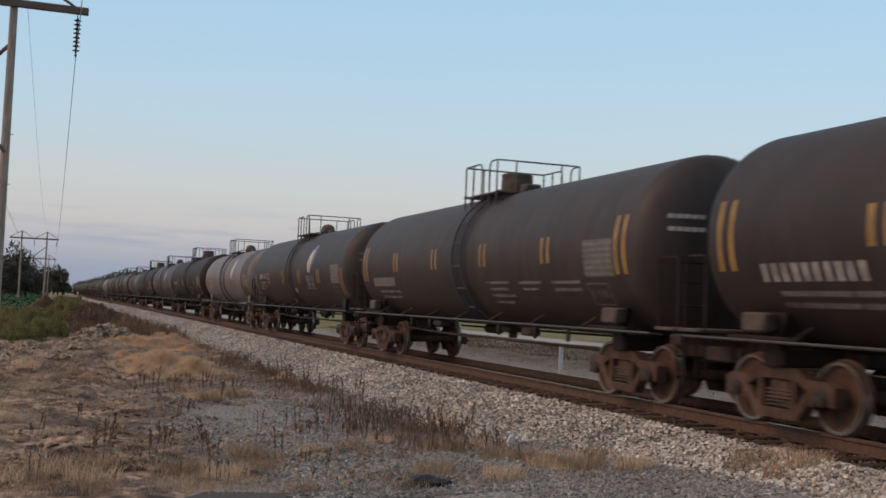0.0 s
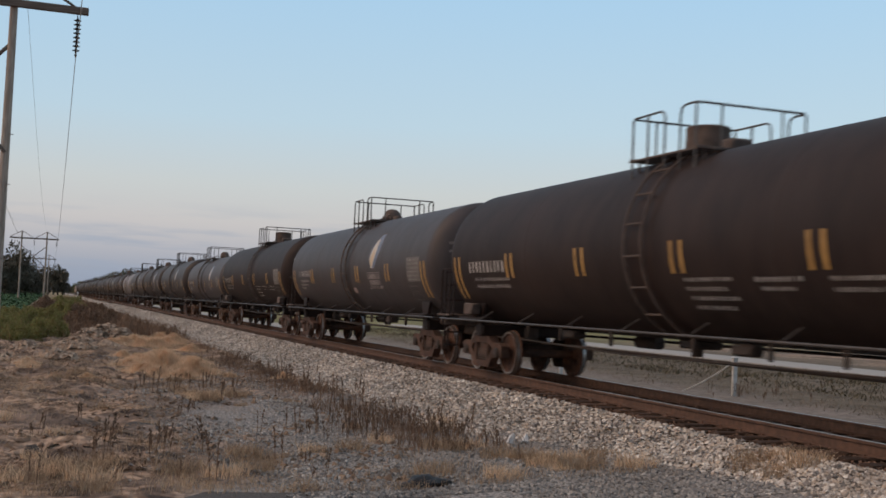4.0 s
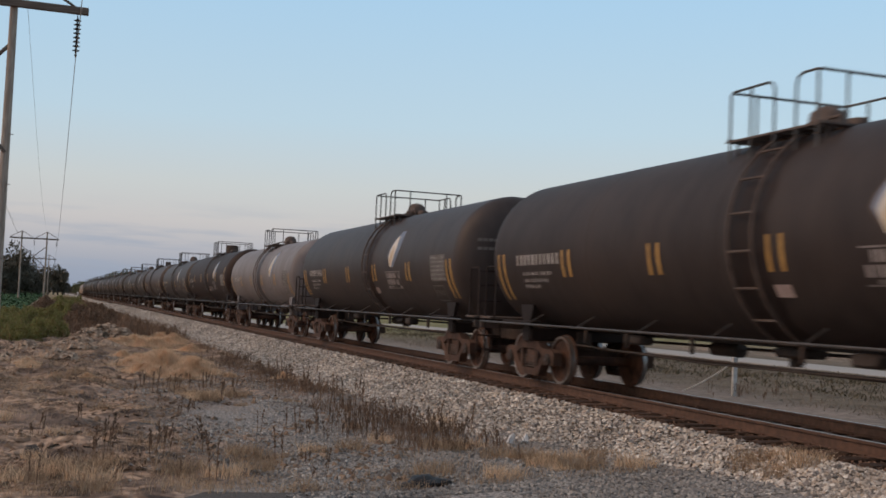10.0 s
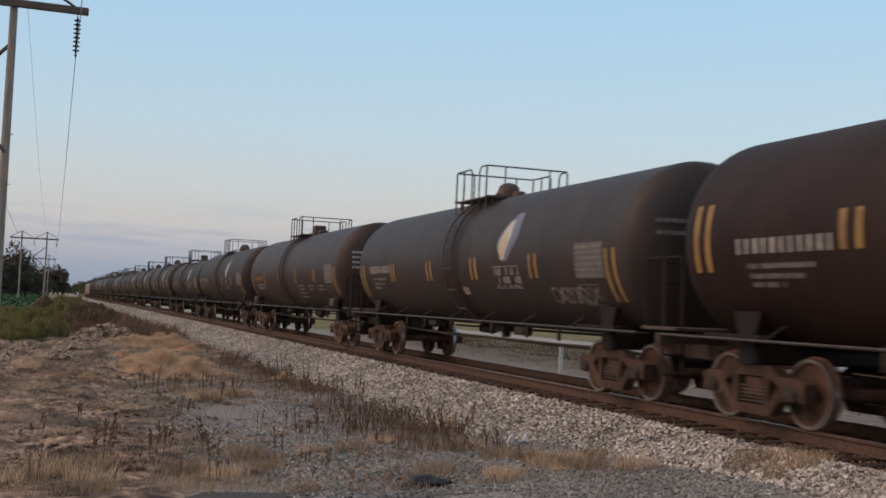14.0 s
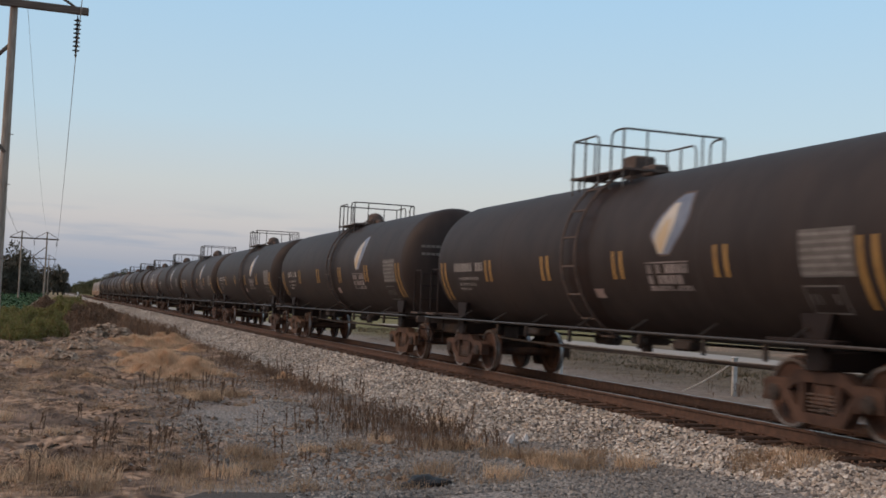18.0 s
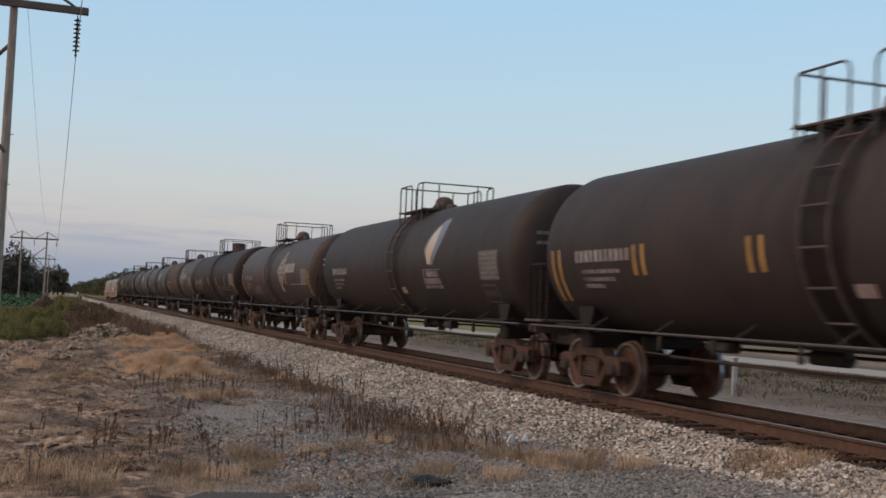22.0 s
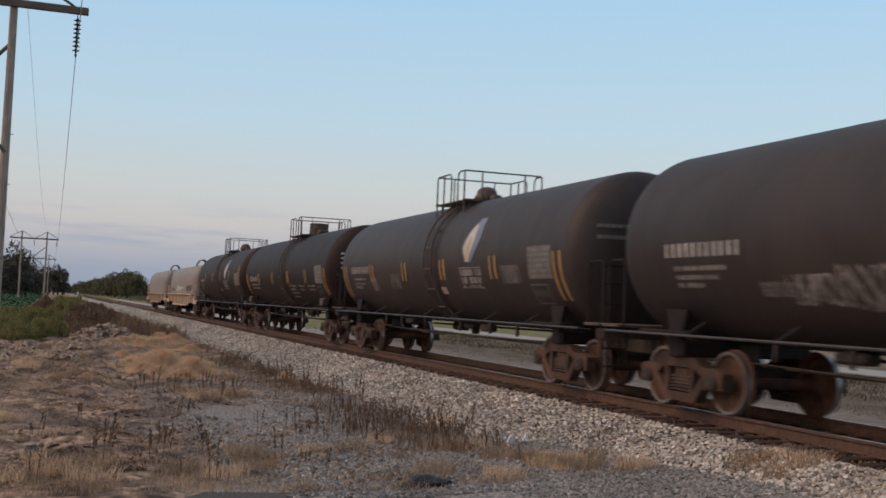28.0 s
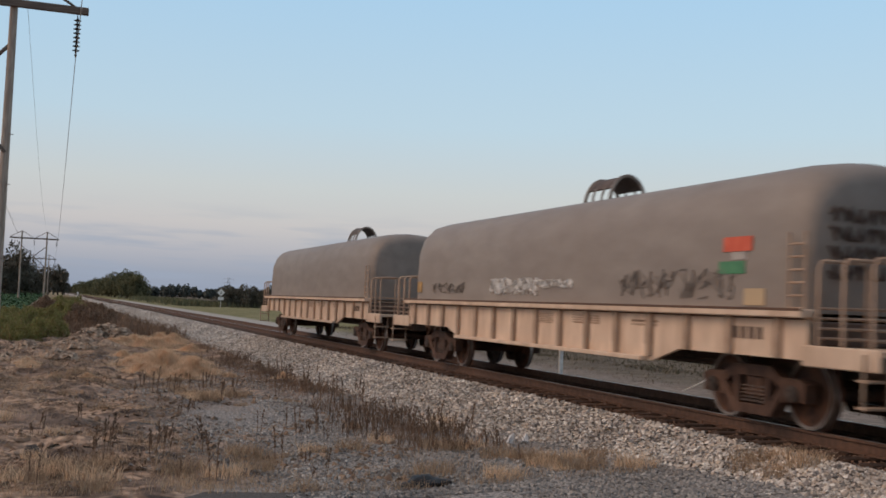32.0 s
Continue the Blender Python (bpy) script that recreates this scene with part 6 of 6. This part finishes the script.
def coil_meshes():
    g = Geo()
    ys = [(-7.76, 0.84), (-7.73, 0.89), (-7.65, 0.935), (-7.5, 0.97), (-7.3, 0.991), (-7.05, 1.0), (7.05, 1.0), (7.3, 0.991), (7.5, 0.97), (7.65, 0.935), (7.73, 0.89), (7.76, 0.84)]
    secs = [[(x, y, z) for x, z in hood_sec(k)] for y, k in ys]
    n = len(secs[0])
    vs = [p for s in secs for p in s]
    fs = [(i * n + j, i * n + j + 1, (i + 1) * n + j + 1, (i + 1) * n + j) for i in range(len(secs) - 1) for j in range(n - 1)]
    fs += [tuple(range(n)), tuple(range(len(vs) - 1, len(vs) - n - 1, -1))]
    ME["hood"] = g.add(vs, fs).mesh("hood", 32)
    g = Geo()
    vs, m = [], 15
    for y0 in (-0.5, 0.5):
        for k in (1.0, 0.93):
            for a in np.linspace(0.6, math.pi - 0.6, m):
                vs.append((0.38 * k * math.cos(a), y0, 3.44 + 0.54 * k * math.sin(a)))
    fs = []
    for j in range(m - 1):
        fs += [(j, j + 1, 2 * m + j + 1, 2 * m + j), (m + j, 3 * m + j, 3 * m + j + 1, m + j + 1), (j, m + j, m + j + 1, j + 1), (2 * m + j, 2 * m + j + 1, 3 * m + j + 1, 3 * m + j)]
    fs += [(0, 2 * m, 3 * m, m), (m - 1, 2 * m - 1, 4 * m - 1, 3 * m - 1)]
    ME["loop"] = g.add(vs, fs).mesh("lifting_arch", 50)
    ME["flange"] = Geo().tube([(0.38 * math.cos(a), 0, 3.42 + 0.56 * math.sin(a)) for a in np.linspace(0.0, math.pi, 17)], 0.035, 6).mesh("arch_flange", 50)
    ME["strut"] = Geo().tube([(-0.38, 0, 3.40), (-0.37, 0, 3.60), (-0.31, 0, 3.76)], 0.024, 5).mesh("arch_strut", 50)
    g = Geo()
    for sx in (-1, 1):
        x = sx * 1.36
        g.prism([(-7.9, 0.92), (-5.0, 0.92), (-4.2, 0.70), (4.2, 0.70), (5.0, 0.92), (7.9, 0.92), (7.9, 1.44), (-7.9, 1.44)], x - 0.03, x + 0.03)
    ME["coil_side"] = g.mesh("side_plate", 20)
    g = Geo()
    for sx in (-1, 1):
        g.box((sx * 1.43, 0, 1.49), (0.22, 15.9, 0.11), 0.015)
    ME["coil_top"] = g.mesh("top_chord", 30)
    ME["coil_rib"] = Geo().box((-1.42, 0, 1.18), (0.075, 0.13, 0.50), 0.012).mesh("rib", 30)
    ME["coil_rib_long"] = Geo().box((-1.42, 0, 1.10), (0.075, 0.13, 0.66), 0.012).mesh("rib", 30)
    ME["rib_stain"] = Geo().box((-1.392, 0, 1.18), (0.006, 0.30, 0.46), 0).mesh("rust_stain", 0)
    ME["coil_belly"] = Geo().box((-1.47, 0, 0.735), (0.14, 8.3, 0.07), 0.01).box((1.47, 0, 0.735), (0.14, 8.3, 0.07), 0.01).mesh("bottom_chord", 30)
    ME["coil_seam"] = Geo().box((-1.402, 0, 1.425), (0.035, 15.7, 0.03), 0.004).box((-1.535, 0, 1.535), (0.02, 15.9, 0.035), 0.004).mesh("seam", 30)
    ME["coil_floor"] = Geo().box((0, 0, 1.25), (2.76, 15.8, 0.3), 0.02).box((0, 0, 0.86), (0.42, 17.0, 0.42), 0.03).mesh("floor_frame", 30)
    g = Geo()                          # end platform with railings and steps
    g.box((0, -8.55, 1.06), (2.8, 1.3, 0.07), 0.01).box((-1.38, -8.5, 0.98), (0.08, 1.35, 0.26), 0.015).box((1.38, -8.5, 0.98), (0.08, 1.35, 0.26), 0.015)
    ME["coil_end"] = g.mesh("end_platform", 30)
    ME["hoop"] = Geo().tube([(-0.36, 0, 1.08), (-0.36, 0, 2.05), (-0.31, 0, 2.13), (0.31, 0, 2.13), (0.36, 0, 2.05), (0.36, 0, 1.08)], 0.024, 7).mesh("end_railing", 50)
    ME["hoop_bar"] = Geo().tube([(-0.36, 0, 0), (0.36, 0, 0)], 0.018, 5).mesh("rail_bar", 50)
    ME["step"] = Geo().box((0, 0, 0), (0.4, 0.2, 0.03), 0.005).mesh("step", 30)
    ME["step_hanger"] = Geo().tube([(0, 0, 0.42), (0, 0, 1.05)], 0.018, 5).mesh("step_hanger", 50)
    ME["stile"] = Geo().tube([(-1.42, 0, 1.45), (-1.42, 0, 2.5)], 0.02, 6).mesh("ladder_stile", 50)
    ME["rung"] = Geo().tube([(-1.42, -0.155, 0), (-1.42, 0.155, 0)], 0.018, 5).mesh("rung", 50)


coil_meshes()


def flat_bars(y0, y1, z, h, seed, x=-1.395, rows=1):
    g, r = Geo(), random.Random(seed)
    for i in range(rows):
        y, zz = y0, z - i * h * 1.6
        while y > y1:
            w = h * r.uniform(0.5, 0.9)
            if r.random() < 0.85:
                g.box((x, y - w / 2, zz), (0.006, w * 0.85, h), 0)
            y -= w + h * 0.25
    return g


def coil_car(c, loop_y, marks, label, seed):
    car = tagged(new("coil_car"), label, "freight car", "freight train cars")
    TRAIN.append((car, c))
    hood = put("hood", ME["hood"], M_HOOD, car, None, "grey rounded steel hood")
    arch = put("lifting_arch", ME["loop"], M_STEEL, car, pose(0, loop_y, 0), "dark lifting arch")
    for s in (-1, 1):
        put("arch_flange", ME["flange"], M_HOOD, arch, pose(0, s * 0.5, 0), "grey arch flange")
    for y in (-0.18, 0.18):
        put("arch_strut", ME["strut"], M_HOOD, arch, pose(0, y, 0))
        put("arch_strut", ME["strut"], M_HOOD, arch, pose(0, y, 0, 0, 0, 180))
    put("side_plate", ME["coil_side"], M_COILBODY, car, None, "tan ribbed side plate")
    put("top_chord", ME["coil_top"], M_COILBODY, car)
    put("bottom_chord", ME["coil_belly"], M_COILBODY, car)
    put("seam", ME["coil_seam"], M_RAIL, car, None, "rust-stained seam under the hood ledge")
    put("floor_frame", ME["coil_floor"], M_STEEL, car)
    for k in range(15):
        y = -7.35 + 1.05 * k
        rib = put("rib", ME["coil_rib_long" if abs(y) < 4.3 else "coil_rib"], M_RIB, car, pose(0, y, 0))
        put("rust_stain", ME["rib_stain"], M_STREAK, rib, pose(0, 0.06, 0), "rust streak beside the rib")
    for s in (1, -1):
        e = Matrix.Identity(4) if s == 1 else Matrix.Rotation(math.pi, 4, "Z")
        put("end_platform", ME["coil_end"], M_COILBODY, car, e)
        for sx in (-1, 1):
            for y in (-8.05, -8.5, -9.0):
                hoop = put("end_railing", ME["hoop"], M_RIB, car, e @ pose(sx * 1.0, y, 0))
                for z in (1.2, 1.32, 1.44, 1.56):
                    put("rail_bar", ME["hoop_bar"], M_RIB, hoop, pose(0, 0, z))
            for z in (0.45, 0.75):
                put("step", ME["step"], M_RIB, car, e @ pose(sx * 1.3, -9.0, z))
            for d in (-0.18, 0.18):
                put("step_hanger", ME["step_hanger"], M_RIB, car, e @ pose(sx * 1.3 + d, -9.0, 0))
        put("coupler", ME["coupler"], M_TRUCK, car, Matrix.Translation((0, -0.5 * s, 0)) @ e)
        truck(car, s * 6.35)
    stile = put("ladder_stile", ME["stile"], M_RIB, car, pose(0, -7.86, 0))
    put("ladder_stile", ME["stile"], M_RIB, car, pose(0, -7.55, 0))
    for k in range(6):
        put("rung", ME["rung"], M_RIB, stile, pose(0, 0.155, 1.55 + 0.16 * k))
    put("brake_gear", ME["brake"], M_GEAR, car)
    g = flat_bars(-6.2, -6.9, 1.22, 0.16, seed, -1.395)
    tagged(part("car_marking", g, M_STEEL, car, "dark plain marking bars", smooth=0), kind="stuff")
    tagged(part("stencil_text", flat_bars(0.2, -0.7, 1.34, 0.02, seed + 1, -1.395, 6), M_RIB, car, "small dark text bars", smooth=0), kind="stuff")
    tagged(part("stencil_text", flat_bars(-1.5, -2.5, 1.34, 0.025, seed + 2, -1.395, 4), M_RIB, car, smooth=0), kind="stuff")
    tagged(part("stencil_text", flat_bars(-3.6, -4.4, 1.30, 0.035, seed + 3, -1.395, 2), M_RIB, car, smooth=0), kind="stuff")
    if marks:
        def sheet(name, y0, y1, z0, z1, m, lab):
            part(name, Geo().box((-1.374, (y0 + y1) / 2, (z0 + z1) / 2), (0.012, abs(y1 - y0), z1 - z0), 0), m, hood, lab)
        sheet("flag_patch", -6.7, -6.05, 2.30, 2.50, M_ORANGE, "red-orange flag patch")
        sheet("flag_patch", -6.6, -6.25, 2.19, 2.295, M_WHITE, "white flag patch")
        sheet("flag_patch", -6.55, -5.95, 2.00, 2.17, M_GREEN, "green flag patch")
        sheet("corner_plate", -7.0, -6.55, 1.58, 1.80, M_TAN, "cream-yellow plate at the hood corner")
        sheet("warning_plate", 7.35, 7.02, 1.72, 1.98, M_YELLOW, "yellow warning plate")

        def strokes(y0, y1, z0, z1, sd, n, w):
            g, r = Geo(), random.Random(sd)
            for k in range(n):
                a, d = y0 + (y1 - y0) * k / n, (y1 - y0) / n
                for m in range(4):
                    p = [(-1.378, a + d * r.uniform(0, 1.1), r.uniform(z0, z1)) for q in range(3)]
                    g.tube(p, w * r.uniform(0.6, 1.2), 4)
            return g
        for y0, y1, z0, z1, sd, n, w, m, lab in ((2.45, 0.1, 1.68, 2.02, 4, 14, 0.026, M_POST, "white spray-paint strokes"), (0.2, -1.4, 1.82, 1.97, 5, 10, 0.026, M_POST, "white spray-paint strokes"),
                                                 (-3.1, -6.3, 1.64, 2.1, 6, 11, 0.013, M_HOODSCRAWL, "faded dark spray-paint strokes"), (6.2, 4.0, 1.7, 1.95, 7, 6, 0.014, M_HOODSCRAWL, "faded dark spray-paint strokes")):
            tagged(part("painted_scrawl", strokes(y0, y1, z0, z1, sd, n, w), m, hood, lab, smooth=0), kind="stuff")
        g, r = Geo(), random.Random(8)
        for k in range(4):
            z = 2.75 - 0.24 * k
            pts = [(-1.0 + 0.9 * u / 30 + 0.03 * math.sin(u), -7.775, z + 0.09 * math.sin(u * 1.3 + k)) for u in range(31)]
            g.tube(pts, 0.028, 4)
        tagged(part("painted_scrawl", g, M_STEEL, hood, "dark spray-paint strokes on the hood end", smooth=0), kind="stuff")
    return car


coil_car(511.0, -0.3, True, "tan covered coil car with grey hood and painted scrawls", 401)
coil_car(530.7, -1.8, False, "tan covered coil car with grey rounded hood", 411)


def motions():
    """The train runs at one speed towards the crossing; every wheelset turns with it."""
    for car, c in TRAIN:
        walk(car, [(t, pose(TRACK, c - SPEED * t, 0)) for t in (0.0, 8.0, 16.0, 24.0, 32.0)])
    turn = math.degrees(SPEED / 0.462)
    last = 32 * FPS
    for w, c in AXLES:
        x, y, z = w.location
        a = max(0, math.floor((c - 150) / SPEED * FPS))
        b = min(last, math.ceil((c + 28) / SPEED * FPS))
        keys = sorted({0, last, *range(a, b + 1)})
        walk(w, [(k / FPS, pose(x, y, z, turn * (min(max(k, a), b) - a) / FPS, 0, 0)) for k in keys])


motions()
